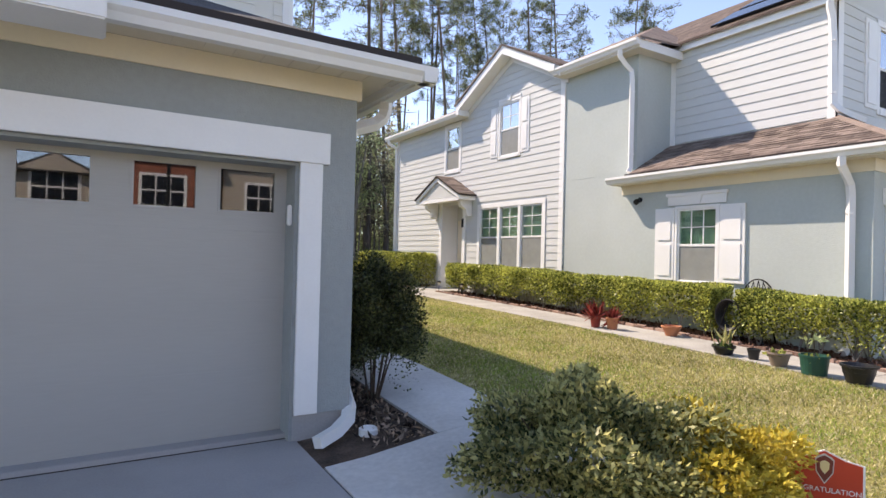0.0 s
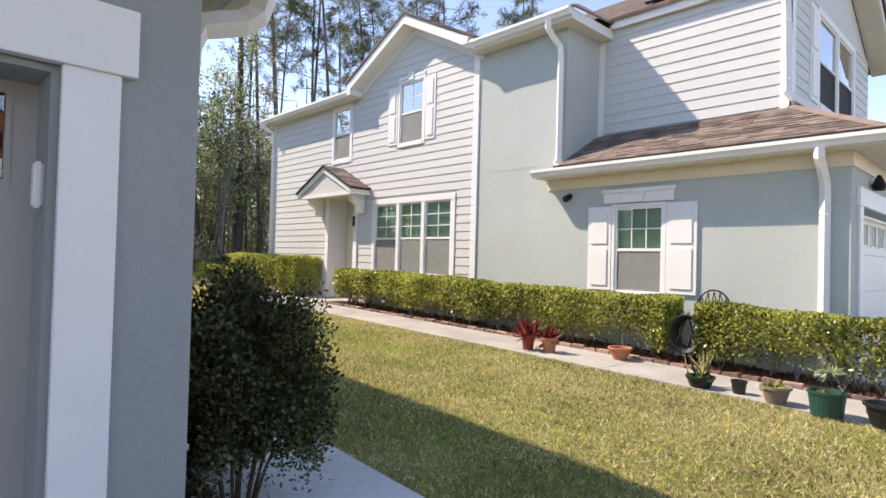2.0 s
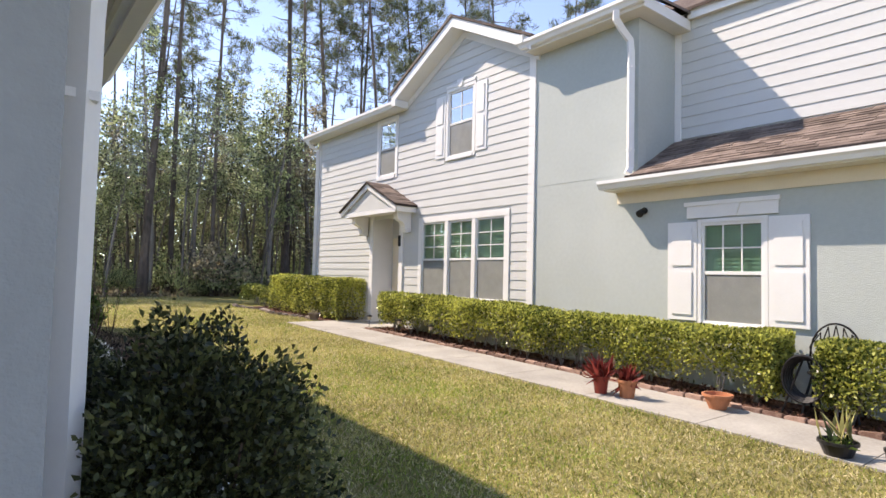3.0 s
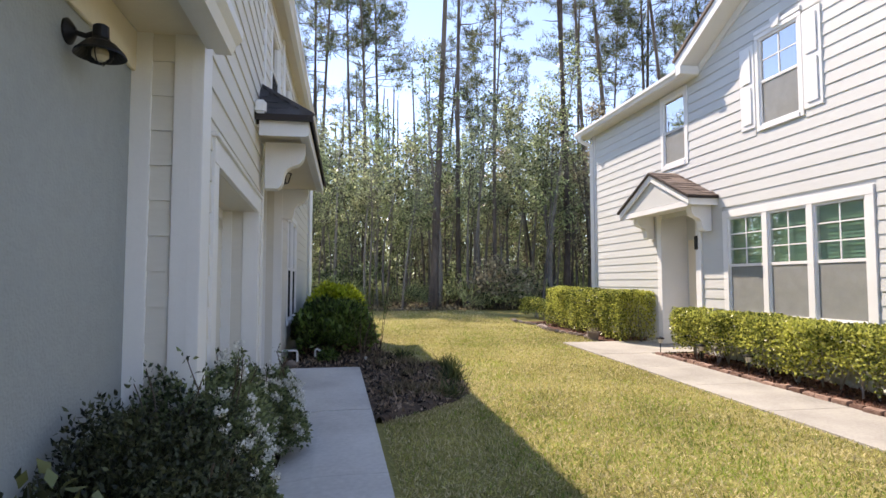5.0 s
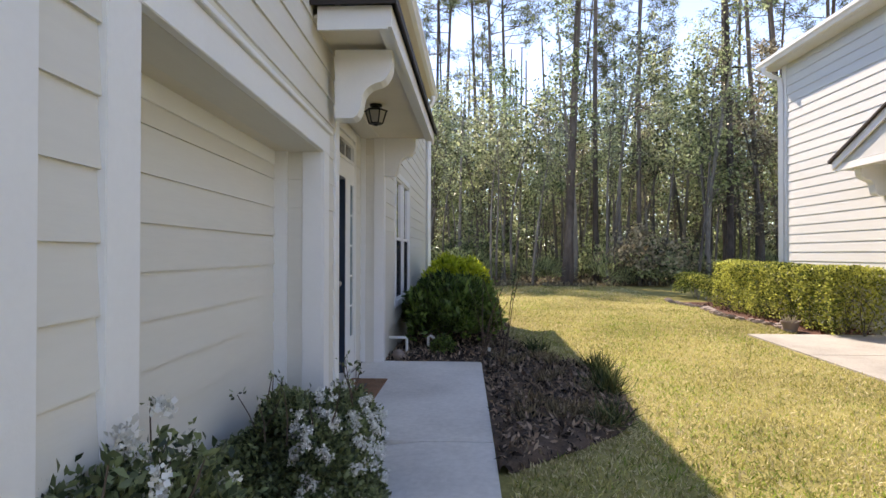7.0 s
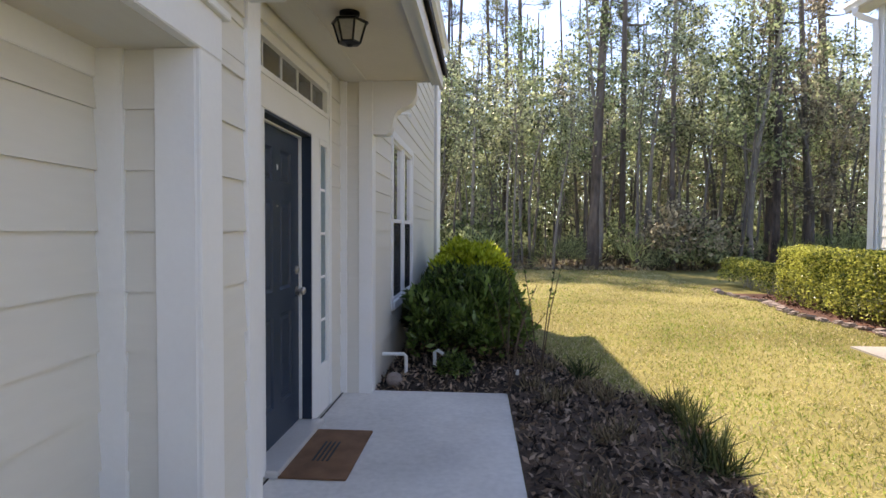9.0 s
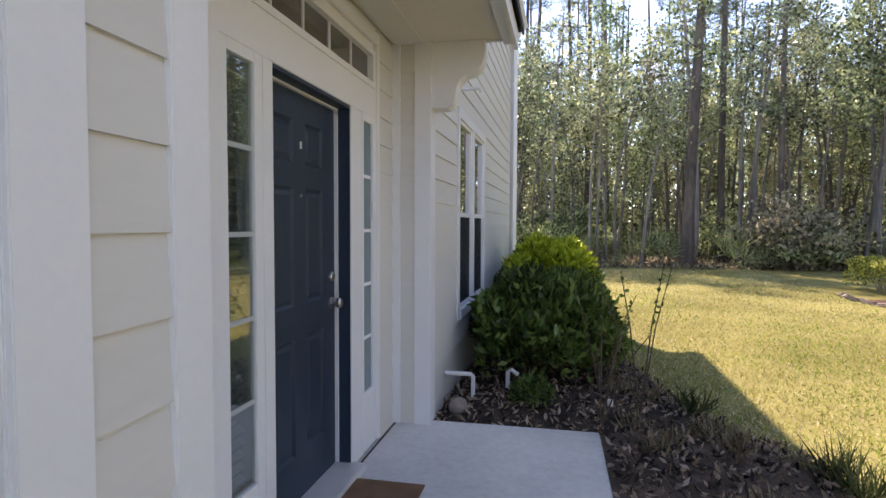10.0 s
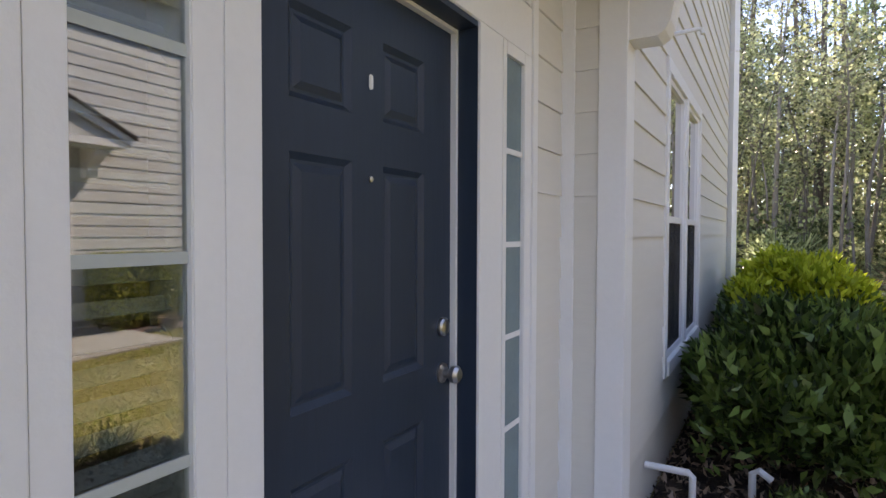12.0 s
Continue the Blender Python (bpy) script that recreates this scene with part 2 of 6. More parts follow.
def box(x0, x1, y0, y1, z0, z1, bm=None, bevel=0.0):
    own = bmesh.new()
    bmesh.ops.create_cube(own, size=1)
    bmesh.ops.scale(own, vec=(abs(x1 - x0), abs(y1 - y0), abs(z1 - z0)), verts=own.verts)
    if bevel:
        bmesh.ops.bevel(own, geom=own.edges[:], offset=bevel, segments=2, affect="EDGES")
    bmesh.ops.translate(own, vec=((x0 + x1) / 2, (y0 + y1) / 2, (z0 + z1) / 2), verts=own.verts)
    return joined(bm, own)


def joined(bm, own):
    if bm is None:
        return own
    me = bpy.data.meshes.new("tmp")
    own.to_mesh(me)
    own.free()
    bm.from_mesh(me)
    bpy.data.meshes.remove(me)
    return bm


def prism(points, axis, a, b, bm=None):
    """A closed outline in the two other axes, drawn out along axis from a to b."""
    own = bmesh.new()
    put = {"x": lambda p, t: (t, *p), "y": lambda p, t: (p[0], t, p[1]), "z": lambda p, t: (*p, t)}[axis]
    lo, hi = ([own.verts.new(put(p, t)) for p in points] for t in (a, b))
    own.faces.new(lo)
    own.faces.new(hi)
    for i in range(len(points)):
        j = (i + 1) % len(points)
        own.faces.new((lo[i], lo[j], hi[j], hi[i]))
    return joined(bm, own)


def tube(points, radii, sides=8, bm=None, cap=True, flat=1.0):
    """A tapered tube along points; flat squeezes the section."""
    own = bmesh.new()
    pts = [Vector(p) for p in points]
    radii = [radii] * len(pts) if isinstance(radii, (int, float)) else radii
    rings = []
    ref = None
    for i, p in enumerate(pts):
        d = (pts[min(i + 1, len(pts) - 1)] - pts[max(i - 1, 0)]).normalized()
        if ref is None:
            ref = d.orthogonal().normalized()
        ref = (ref - d * ref.dot(d)).normalized()
        o = d.cross(ref)
        rings.append([own.verts.new(p + radii[i] * (math.cos(a) * ref + flat * math.sin(a) * o)) for a in (math.tau * (k + 0.5) / sides for k in range(sides))])
    for r, s in zip(rings, rings[1:]):
        for k in range(sides):
            own.faces.new((r[k], r[(k + 1) % sides], s[(k + 1) % sides], s[k]))
    if cap:
        own.faces.new(rings[0])
        own.faces.new(rings[-1])
    return joined(bm, own)


def lathe(profile, sides=20, bm=None, at=(0, 0, 0)):
    """A turned shape from (radius, height) pairs."""
    own = bmesh.new()
    rings = [[own.verts.new((at[0] + r * math.cos(math.tau * k / sides), at[1] + r * math.sin(math.tau * k / sides), at[2] + z)) for k in range(sides)] for r, z in profile]
    for r, s in zip(rings, rings[1:]):
        for k in range(sides):
            own.faces.new((r[k], r[(k + 1) % sides], s[(k + 1) % sides], s[k]))
    own.faces.new(rings[0])
    own.faces.new(rings[-1])
    return joined(bm, own)


def quads(name, verts, material, parent=None):
    """Many loose four-cornered leaves: verts is an array (n, 4, 3)."""
    n = len(verts)
    me = bpy.data.meshes.new(name)
    me.vertices.add(4 * n)
    me.vertices.foreach_set("co", np.asarray(verts, np.float32).ravel())
    me.loops.add(4 * n)
    me.loops.foreach_set("vertex_index", np.arange(4 * n, dtype=np.int32))
    me.polygons.add(n)
    me.polygons.foreach_set("loop_start", np.arange(0, 4 * n, 4, dtype=np.int32))
    me.update(calc_edges=True)
    me.materials.append(material)
    ob = new(name, me)
    ob.parent = parent
    return ob


def leaves(rng, centres, length, width, up=0.3, out=None, curl=0.15):
    """Leaf blades at the centres: turned at random, leaning up and, if given, outwards."""
    n = len(centres)
    d = rng.normal(size=(n, 3))
    d[:, 2] += up
    if out is not None:
        d += out
    d /= np.linalg.norm(d, axis=1, keepdims=True)
    s = np.cross(d, rng.normal(size=(n, 3)))
    s /= np.linalg.norm(s, axis=1, keepdims=True)
    w = np.cross(d, s)
    size = rng.uniform(0.7, 1.3, (n, 1))
    a, b = length * size, width * size
    mid = centres + d * a * 0.45 + w * a * curl
    return np.stack([centres, mid + s * b / 2, centres + d * a, mid - s * b / 2], 1)


def smooth(a, b, x):
    t = np.clip((x - a) / (b - a), 0, 1)
    return t * t * (3 - 2 * t)


def ground(x, y):
    """Height of the ground: the drive, the rise along the house, the neighbour's side and the back."""
    drive = np.interp(y, [-60, -14, -2, 4.3, 12], [-0.75, -0.5, -0.08, 0.0, 0.30])
    mine = np.interp(y, [-60, -14, 0, 2.4, 3.7, 5.4, 8, 10, 14, 20, 29, 60], [-0.75, -0.5, -0.03, 0.05, 0.14, 0.24, 0.34, 0.375, 0.39, 0.45, 0.62, 0.75])
    theirs = np.interp(y, [-60, -14, -5, 3, 7, 15.6, 29, 60], [-0.75, -0.5, -0.05, 0.19, 0.30, 0.50, 0.62, 0.75])
    z = drive + (mine - drive) * smooth(1.3, 2.7, x)
    return z + (theirs - z) * smooth(3.4, 6.8, x)


def bed_edge(y):
    """The lawn-side edge of the planting bed by the door."""
    y = np.asarray(y, float)
    return 3.12 + 1.22 * np.sin(np.clip((y - 9.7) / 1.9, 0, 1) * 1.57) * (1 - 0.72 * smooth(12.4, 15.0, y)) + 0.06 * np.sin(y * 3.1)


def bed_left(y):
    """The house-side edge of the planting bed: the walk and the door slab, then the wall."""
    return np.where(np.asarray(y) < 13.235, 3.045 - 0.0155 * (np.asarray(y) - 10), 1.76)


def bed_top(x, y):
    left = bed_left(y)
    return ground(x, y) + 0.012 + 0.06 * smooth(13.24, 13.7, np.where(np.asarray(y) < 13.235, 99.0, y)) * np.sin(np.pi * np.clip((x - left) / np.maximum(bed_edge(y) - left, 0.05), 0, 1)) ** 0.6


def gz(x, y):
    return float(ground(np.float64(x), np.float64(y)))


def sheet(x0, x1, y0, y1, step, lift, thick=0.0, edge=None):
    """A piece of paving or bed that follows the ground."""
    nx, ny = max(1, round((x1 - x0) / step)), max(1, round((y1 - y0) / step))
    bm = bmesh.new()
    g = [[bm.verts.new((x, y, gz(x, y) + lift)) for x in np.linspace(x0, x1, nx + 1)] for y in np.linspace(y0, y1, ny + 1)]
    for j in range(ny):
        for i in range(nx):
            bm.faces.new((g[j][i], g[j][i + 1], g[j + 1][i + 1], g[j + 1][i]))
    if thick:
        r = bmesh.ops.extrude_face_region(bm, geom=bm.faces[:])
        bmesh.ops.translate(bm, vec=(0, 0, -thick), verts=[v for v in r["geom"] if isinstance(v, bmesh.types.BMVert)])
    return bm


def spans(a, b, cuts):
    """What is left of a..b when the cuts are taken out."""
    out = [(a, b)]
    for c, d in cuts:
        out = [s for p, q in out for s in ((p, min(q, c)), (max(p, d), q)) if s[1] - s[0] > 0.004]
    return out


def wall(name, m, u0, u1, z0, z1, holes=(), thick=0.2, material=None, label=""):
    """An upright wall in elevation: u along it, z up, its face at y = 0 and its back at y = thick. holes: (u0, u1, z0, z1)."""
    us = sorted({u0, u1, *(min(max(h[i], u0), u1) for h in holes for i in (0, 1))})
    zs = sorted({z0, z1, *(min(max(h[i], z0), z1) for h in holes for i in (2, 3))})
    full = {(i, j) for i in range(len(us) - 1) for j in range(len(zs) - 1)
            if not any(h[0] < (us[i] + us[i + 1]) / 2 < h[1] and h[2] < (zs[j] + zs[j + 1]) / 2 < h[3] for h in holes)}
    bm = bmesh.new()
    seen = {}

    def v(i, k, j):
        key = (i, k, j)
        if key not in seen:
            seen[key] = bm.verts.new((us[i], k * thick, zs[j]))
        return seen[key]

    for i, j in full:
        bm.faces.new((v(i, 0, j), v(i + 1, 0, j), v(i + 1, 0, j + 1), v(i, 0, j + 1)))
        bm.faces.new((v(i, 1, j), v(i, 1, j + 1), v(i + 1, 1, j + 1), v(i + 1, 1, j)))
        for di, dj, p, q in ((-1, 0, (i, j), (i, j + 1)), (1, 0, (i + 1, j), (i + 1, j + 1)), (0, -1, (i, j), (i + 1, j)), (0, 1, (i, j + 1), (i + 1, j + 1))):
            if (i + di, j + dj) not in full:
                bm.faces.new((v(p[0], 0, p[1]), v(q[0], 0, q[1]), v(q[0], 1, q[1]), v(p[0], 1, p[1])))
    return solid(name, bm, material, label, "wall", "structure", at=m)


PLANKS = []


def plank_wall(parent, u0, u1, z0, z1, holes=(), exposure=0.17, limit=None):
    """Remembers lap siding for a wall; the planks themselves are built last. limit(z) gives the ends of a row under a gable."""
    PLANKS.append((parent, u0, u1, z0, z1, holes, exposure, limit))


def board(parent, u0, u1, z0, z1, out=0.03, material=None, name="trim_board", bevel=0.003):
    """A flat trim board on a wall's face."""
    return part(name, box(u0, u1, -out, 0.0, z0, z1, bevel=bevel), material or WHITE, parent)


WINDOWS = [0]


def window(m, u0, u1, z0, z1, label, trim=0.09, lights=1, grid=(2, 2), head=0.0, sill=True, shade=BLIND, glass=None, out=0.03, trims=True, screen=None):
    """A set of sash windows in a wall's hole, in elevation like wall()."""
    WINDOWS[0] += 1
    w = thing(f"window_{WINDOWS[0]}", m, label, "window", "structure")
    if trims:
        t = trim
        part("side_trim", box(u0 - t, u0, -out, 0.0, z0 - t, z1, bevel=0.003), WHITE, w)
        part("side_trim", box(u1, u1 + t, -out, 0.0, z0 - t, z1, bevel=0.003), WHITE, w)
        part("head_trim", box(u0 - t, u1 + t, -out - 0.002, 0.0, z1, z1 + t + head, bevel=0.003), WHITE, w)
        if sill:
            part("window_sill", box(u0, u1, -out - 0.012, 0.0, z0 - t, z0, bevel=0.003), WHITE, w)
    step = (u1 - u0) / lights
    zm = z0 + (z1 - z0) * 0.5
    for k in range(lights):
        a, b = u0 + k * step, u0 + (k + 1) * step
        f, mul = 0.035, (0.06 if 0 < k else 0.0)
        a2, b2 = a + (0.05 if k else 0), b - (0.05 if k < lights - 1 else 0)
        bm = box(a2, a2 + f, -0.012, 0.09, z0, z1)
        box(b2 - f, b2, -0.012, 0.09, z0, z1, bm)
        box(a2 + f, b2 - f, -0.012, 0.09, z1 - f, z1, bm)
        box(a2 + f, b2 - f, -0.012, 0.09, z0, z0 + f, bm)
        fr = part("window_frame", bm, WHITE, w)
        part("meeting_rail", box(a2 + f, b2 - f, -0.008, 0.05, zm - 0.022, zm + 0.022, bevel=0.003), WHITE, fr)
        part("pane", box(a2 + f, b2 - f, 0.012, 0.016, zm + 0.022, z1 - f), glass or GLASS, fr)
        part("pane", box(a2 + f, b2 - f, 0.022, 0.026, z0 + f, zm - 0.022), glass or GLASS, fr)
        if grid:
            for i in range(1, grid[0]):
                u = a2 + f + (b2 - a2 - 2 * f) * i / grid[0]
                part("muntin", box(u - 0.009, u + 0.009, 0.002, 0.012, zm + 0.022, z1 - f), WHITE, fr)
            for j in range(1, grid[1]):
                z = zm + 0.022 + (z1 - f - zm - 0.022) * j / grid[1]
                part("muntin", box(a2 + f, b2 - f, 0.004, 0.0125, z - 0.009, z + 0.009), WHITE, fr)
        if k:
            part("mullion", box(a - 0.05, a + 0.05, -out, 0.09, z0, z1, bevel=0.003), WHITE, w)
        part("insect_screen", box(a2 + f, b2 - f, 0.004, 0.006, z0 + f, zm - 0.022), screen or SCREEN, fr)
        if shade:
            bm = bmesh.new()
            n = int((z1 - z0 - 0.09) / 0.05)
            for i in range(n):
                z = z1 - f - 0.03 - i * 0.05
                prism([(0.045, z - 0.028), (0.063, z + 0.022), (0.066, z + 0.022), (0.048, z - 0.028)], "x", a2 + f, b2 - f, bm)
            part("blind", bm, shade, fr)
    # dark sheet behind the sashes, painted as the room's dimness
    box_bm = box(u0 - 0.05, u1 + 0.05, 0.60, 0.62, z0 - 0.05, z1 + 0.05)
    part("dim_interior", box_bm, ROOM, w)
    return w


def shutter(m, u0, u1, z0, z1, group):
    """A raised two-panel shutter."""
    s = thing("shutter", m, "white louverless two-panel window shutter on the wall", "shutter", "", group)
    bm = box(u0, u1, -0.035, -0.005, z0, z1, bevel=0.004)
    part("shutter_frame", bm, WHITE, s)
    mid = (z0 + z1) / 2 + 0.03
    for a, b in ((z0 + 0.07, mid - 0.035), (mid + 0.035, z1 - 0.07)):
        part("raised_panel", box(u0 + 0.06, u1 - 0.06, -0.05, -0.034, a, b, bevel=0.009), WHITE, s)
    return s


def gutter(m, u0, u1, z, label, material=None, ends=True, face=-0.36, high=0.12):
    """An eaves gutter with its rolled lip; its back lies on the fascia at y = face."""
    f = face
    o = [(f, z + high), (f, z), (f - 0.075, z), (f - 0.095, z + 0.045), (f - 0.125, z + 0.075), (f - 0.125, z + high), (f - 0.11, z + high), (f - 0.11, z + 0.08), (f - 0.08, z + 0.05), (f - 0.065, z + 0.012), (f - 0.012, z + 0.012), (f - 0.012, z + high)]
    bm = prism(o, "x", u0, u1)
    if ends:
        for u in (u0, u1):
            prism([o[0], o[1], o[2], o[3], o[4], o[5]], "x", u - 0.003, u + 0.003, bm)
    return solid("gutter", bm, material or WHITE, label, "gutter", at=m)


def downspout(points, label):
    """A rectangular white downpipe along points, with straps."""
    d = thing("downspout", pose(*points[-1]), label, "downspout")
    base = Vector(points[-1])
    rel = [Vector(p) - base for p in points]
    part("pipe", tube(rel, 0.060, 4, flat=1.0), WHITE, d)
    run = max(zip(rel, rel[1:]), key=lambda s: (s[1] - s[0]).length)
    for f in (0.12, 0.85):
        p = run[0].lerp(run[1], f)
        part("strap", box(p.x - 0.046, p.x + 0.046, p.y - 0.046, p.y + 0.046, p.z - 0.012, p.z + 0.012), WHITE, d)
    return d


def shingles(parent, m, u0, u1, depth, left=0.0, right=0.0, material=None, course=0.14, tab=0.30, count=300):
    """Courses of overlapping shingle tabs on a slope: u along the eave, v up the slope; left and right take off per metre of v (hips)."""
    SHINGLES.append((parent, m, u0, u1, depth, left, right, material or SHINGLE, course, tab))


SHINGLES = []

# ---- ground ----
xs = np.unique(np.concatenate([[-600, -250, -120, -60, -30], np.arange(-14, 1, 1.0), np.arange(1, 10, 0.35), np.arange(10, 20, 1.0), [30, 60, 120, 250, 600]]))
ys = np.unique(np.concatenate([[-600, -250, -120, -60, -35], np.arange(-24, 1, 1.0), np.arange(1, 22, 0.4), np.arange(22, 40, 1.0), [60, 120, 250, 600]]))
bm = bmesh.new()
grid = [[bm.verts.new((x, y, gz(x, y))) for x in xs] for y in ys]
for j in range(len(ys) - 1):
    for i in range(len(xs) - 1):
        bm.faces.new((grid[j][i], grid[j][i + 1], grid[j + 1][i + 1], grid[j + 1][i]))
solid("ground", bm, LAWN, "dry yellow-green lawn ground sloping gently up to the woods", "lawn", "structure")

# drive, crossing walk, front walk and door slab
drive = thing("driveway", pose(0, 0, 0), "pale grey broom-finished concrete driveway before the garage", "driveway", "structure")
part("concrete_panel", sheet(-5.0, 1.36, 0.9, 4.47, 0.6, 0.018, 0.12), CONCRETE, drive)
part("concrete_panel", sheet(-5.0, 1.36, -4.0, 0.888, 0.7, 0.018, 0.12), CONCRETE, drive)
part("concrete_panel", sheet(-5.0, 1.36, -9.0, -4.012, 0.8, 0.018, 0.12), CONCRETE, drive)
solid("road", sheet(-40, 60, -17, -9.2, 2.0, 0.01, 0.1), ASPHALT, "dark grey asphalt street behind the drive", "road", "structure")
walkway = thing("front_walk", pose(0, 0, 0), "light grey concrete front walk with cut joints", "walkway", "structure")
for a, b, c, d in ((1.372, 3.10, 2.42, 3.60), (2.27, 3.10, 3.603, 5.05), (2.27, 3.10, 5.053, 6.6), (2.27, 3.09, 6.603, 8.35), (2.26, 3.08, 8.353, 10.255)):
    bm = sheet(a, b, c, d, 0.3, 0.026, 0.12)
    for v in bm.verts:                       # the lawn edge runs slightly askew
        v.co.x = a + (v.co.x - a) / (b - a) * (3.115 - (v.co.y - 5) * 0.0152 - a)
    part("concrete_panel", bm, WALKMAT, walkway)
bm = prism([(1.505, 10.258), (3.035, 10.258), (2.99, 13.245), (1.505, 13.245)], "z", 0.20, 0.405)
bmesh.ops.bevel(bm, geom=bm.edges[:], offset=0.006, segments=2, affect="EDGES")
part("concrete_panel", bm, WALKMAT, walkway, "smooth door slab")
part("joint_filler", sheet(1.352, 1.378, 2.42, 3.60, 0.3, 0.012, 0.1), ROOM, walkway)
npath = thing("neighbour_path", pose(0, 0, 0), "worn beige concrete garden path beside the hedge", "walkway", "structure")
for k in range(10):
    y0 = 0.2 + 1.34 * k
    part("concrete_panel", sheet(7.08, 8.08, y0, y0 + 1.33, 0.34, 0.02, 0.1), PATHMAT, npath)
part("concrete_panel", sheet(7.08, 9.6, 13.61, 15.2, 0.3, 0.02, 0.1), PATHMAT, npath)

# planting beds
solid("mulch_bed", sheet(1.362, 2.26, 3.605, 10.2, 0.2, 0.012), MULCH, "dark bark mulch bed along the garage wall", "mulch bed", "structure")
solid("mulch_bed", sheet(8.09, 9.03, 0.2, 13.5, 0.3, 0.012), REDMULCH, "reddish mulch bed under the neighbour's hedge", "mulch bed", "structure")
solid("mulch_bed", sheet(7.9, 9.03, 15.2, 20.5, 0.3, 0.012), REDMULCH, "reddish mulch bed under the far hedge", "mulch bed", "structure")
bm = bmesh.new()
for ya, yb, n in ((9.75, 13.234, 24), (13.236, 18.6, 34)):
    rows = []
    for y in np.linspace(ya, yb, n):
        xs_ = np.linspace(float(bed_left(y)), float(bed_edge(y)), 15)
        rows.append([bm.verts.new((x, y, float(bed_top(x, y)) - 0.004 + 0.007 * noise.noise(Vector((x * 6, y * 6, 0))))) for x in xs_])
    for p, q in zip(rows, rows[1:]):
        for i in range(14):
            bm.faces.new((p[i], p[i + 1], q[i + 1], q[i]))
solid("mulch_bed", bm, MULCH, "brown mulch bed with dry grass beside the door slab", "mulch bed", "structure")

# ---- own house ----
FRONT = pose(0, 4.20, 0)                     # faces the drive
SIDE = pose(1.8606, 0, 0, 0, 0, 90.936)            # stucco garage side; u is y
BUMP = pose(2.308, 0, 0, 0, 0, 92.385)            # sided front part
DOORW = pose(1.50, 0, 0, 0, 0, 90)           # wall of the front door
LAP = 0.1835                                 # exposure of the lap siding
BACK = pose(1.75, 0, 0, 0, 0, 90)            # rear part

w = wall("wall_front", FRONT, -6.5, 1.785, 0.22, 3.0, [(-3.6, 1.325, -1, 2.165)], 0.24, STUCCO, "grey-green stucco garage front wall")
part("footing", box(1.325, 1.77, 0.02, 0.24, -0.1, 0.22), CONCRETE, w)
part("footing", box(-6.5, -3.6, 0.02, 0.24, -0.1, 0.22), CONCRETE, w)
board(w, -3.9, 1.555, 2.165, 2.405, 0.045, name="head_board")
board(w, 1.325, 1.505, 0.225, 2.165, 0.03, name="post_board")
board(w, -6.5, 1.82, 2.71, 2.872, 0.02, CREAM, "frieze_board")
solid("door_sensor", box(1.27, 1.30, 4.27, 4.325, 1.68, 1.84, bevel=0.008), WHITE, "small white plastic sensor box on the door jamb", "sensor")

gd = thing("garage_door", pose(0, 4.45, 0.02), "closed beige-grey sectional garage door with a row of small windows", "garage door", "structure")
panes = [0.80, 0.22, -0.45, -1.03, -1.70, -2.28, -2.95]
for j in range(4):
    a, b = j * 0.535 + 0.0003, (j + 1) * 0.535 - 0.0003
    if j < 3:
        bm = box(-3.55, 1.34, 0.0, 0.045, a, b)
        sec = part("door_section", bm, GARAGE, gd)
    else:
        bm = bmesh.new()
        cuts = [(x, x + 0.405) for x in panes]
        for p, q in spans(-3.55, 1.34, cuts):
            box(p, q, 0.0, 0.045, a, b, bm)
        for p, q in cuts:
            box(p, q, 0.0, 0.045, a, 1.762, bm)
            box(p, q, 0.0, 0.045, 2.075, b, bm)
        sec = part("door_section", bm, GARAGE, gd)
        for p, q in cuts:
            part("pane", box(p, q, 0.018, 0.022, 1.762, 2.075), DOORGLASS, sec)
            bm = box(p - 0.018, p, -0.006, 0.0, 1.744, 2.093)
            box(q, q + 0.018, -0.006, 0.0, 1.744, 2.093, bm)
            box(p, q, -0.006, 0.0, 2.075, 2.093, bm)
            box(p, q, -0.006, 0.0, 1.744, 1.762, bm)
            part("window_bead", bm, GARAGE, sec)
part("bottom_seal", box(-3.55, 1.34, 0.005, 0.04, -0.03, 0.006), BLACK, gd)
solid("threshold", box(-3.6, 1.325, 4.31, 4.52, -0.06, 0.058, bevel=0.006), CONCRETE, "raised concrete lip under the garage door", "threshold", "structure")
solid("joint", box(-3.6, 1.325, 4.294, 4.309, -0.06, 0.024), DRIP, "dark open joint before the garage lip", "joint", "structure")
# dark sheet added in place of the unlit garage
solid("garage_interior", box(-6.3, 1.5, 4.75, 4.77, -0.1, 2.9), ROOM, "dark sheet standing for the shade behind the garage door", "interior", "structure")
part("jamb_board", box(1.30, 1.325, 4.215, 4.45, 0.02, 2.14), STUCCO, None)
jb = bpy.data.objects["jamb_board"]
tagged(jb, "grey-green garage door jamb", "trim", kind="structure")
jb.name = "trim"
solid("trim", box(-3.6, 1.325, 4.215, 4.45, 2.14, 2.163), STUCCO, "grey garage door head jamb", "trim", kind="structure")

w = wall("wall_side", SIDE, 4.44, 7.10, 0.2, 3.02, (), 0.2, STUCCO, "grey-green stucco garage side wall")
board(w, 4.20, 7.09, 2.71, 2.90, 0.02, CREAM, "frieze_board")
part("footing", box(4.44, 7.10, 0.015, 0.2, -0.1, 0.2), CONCRETE, w)
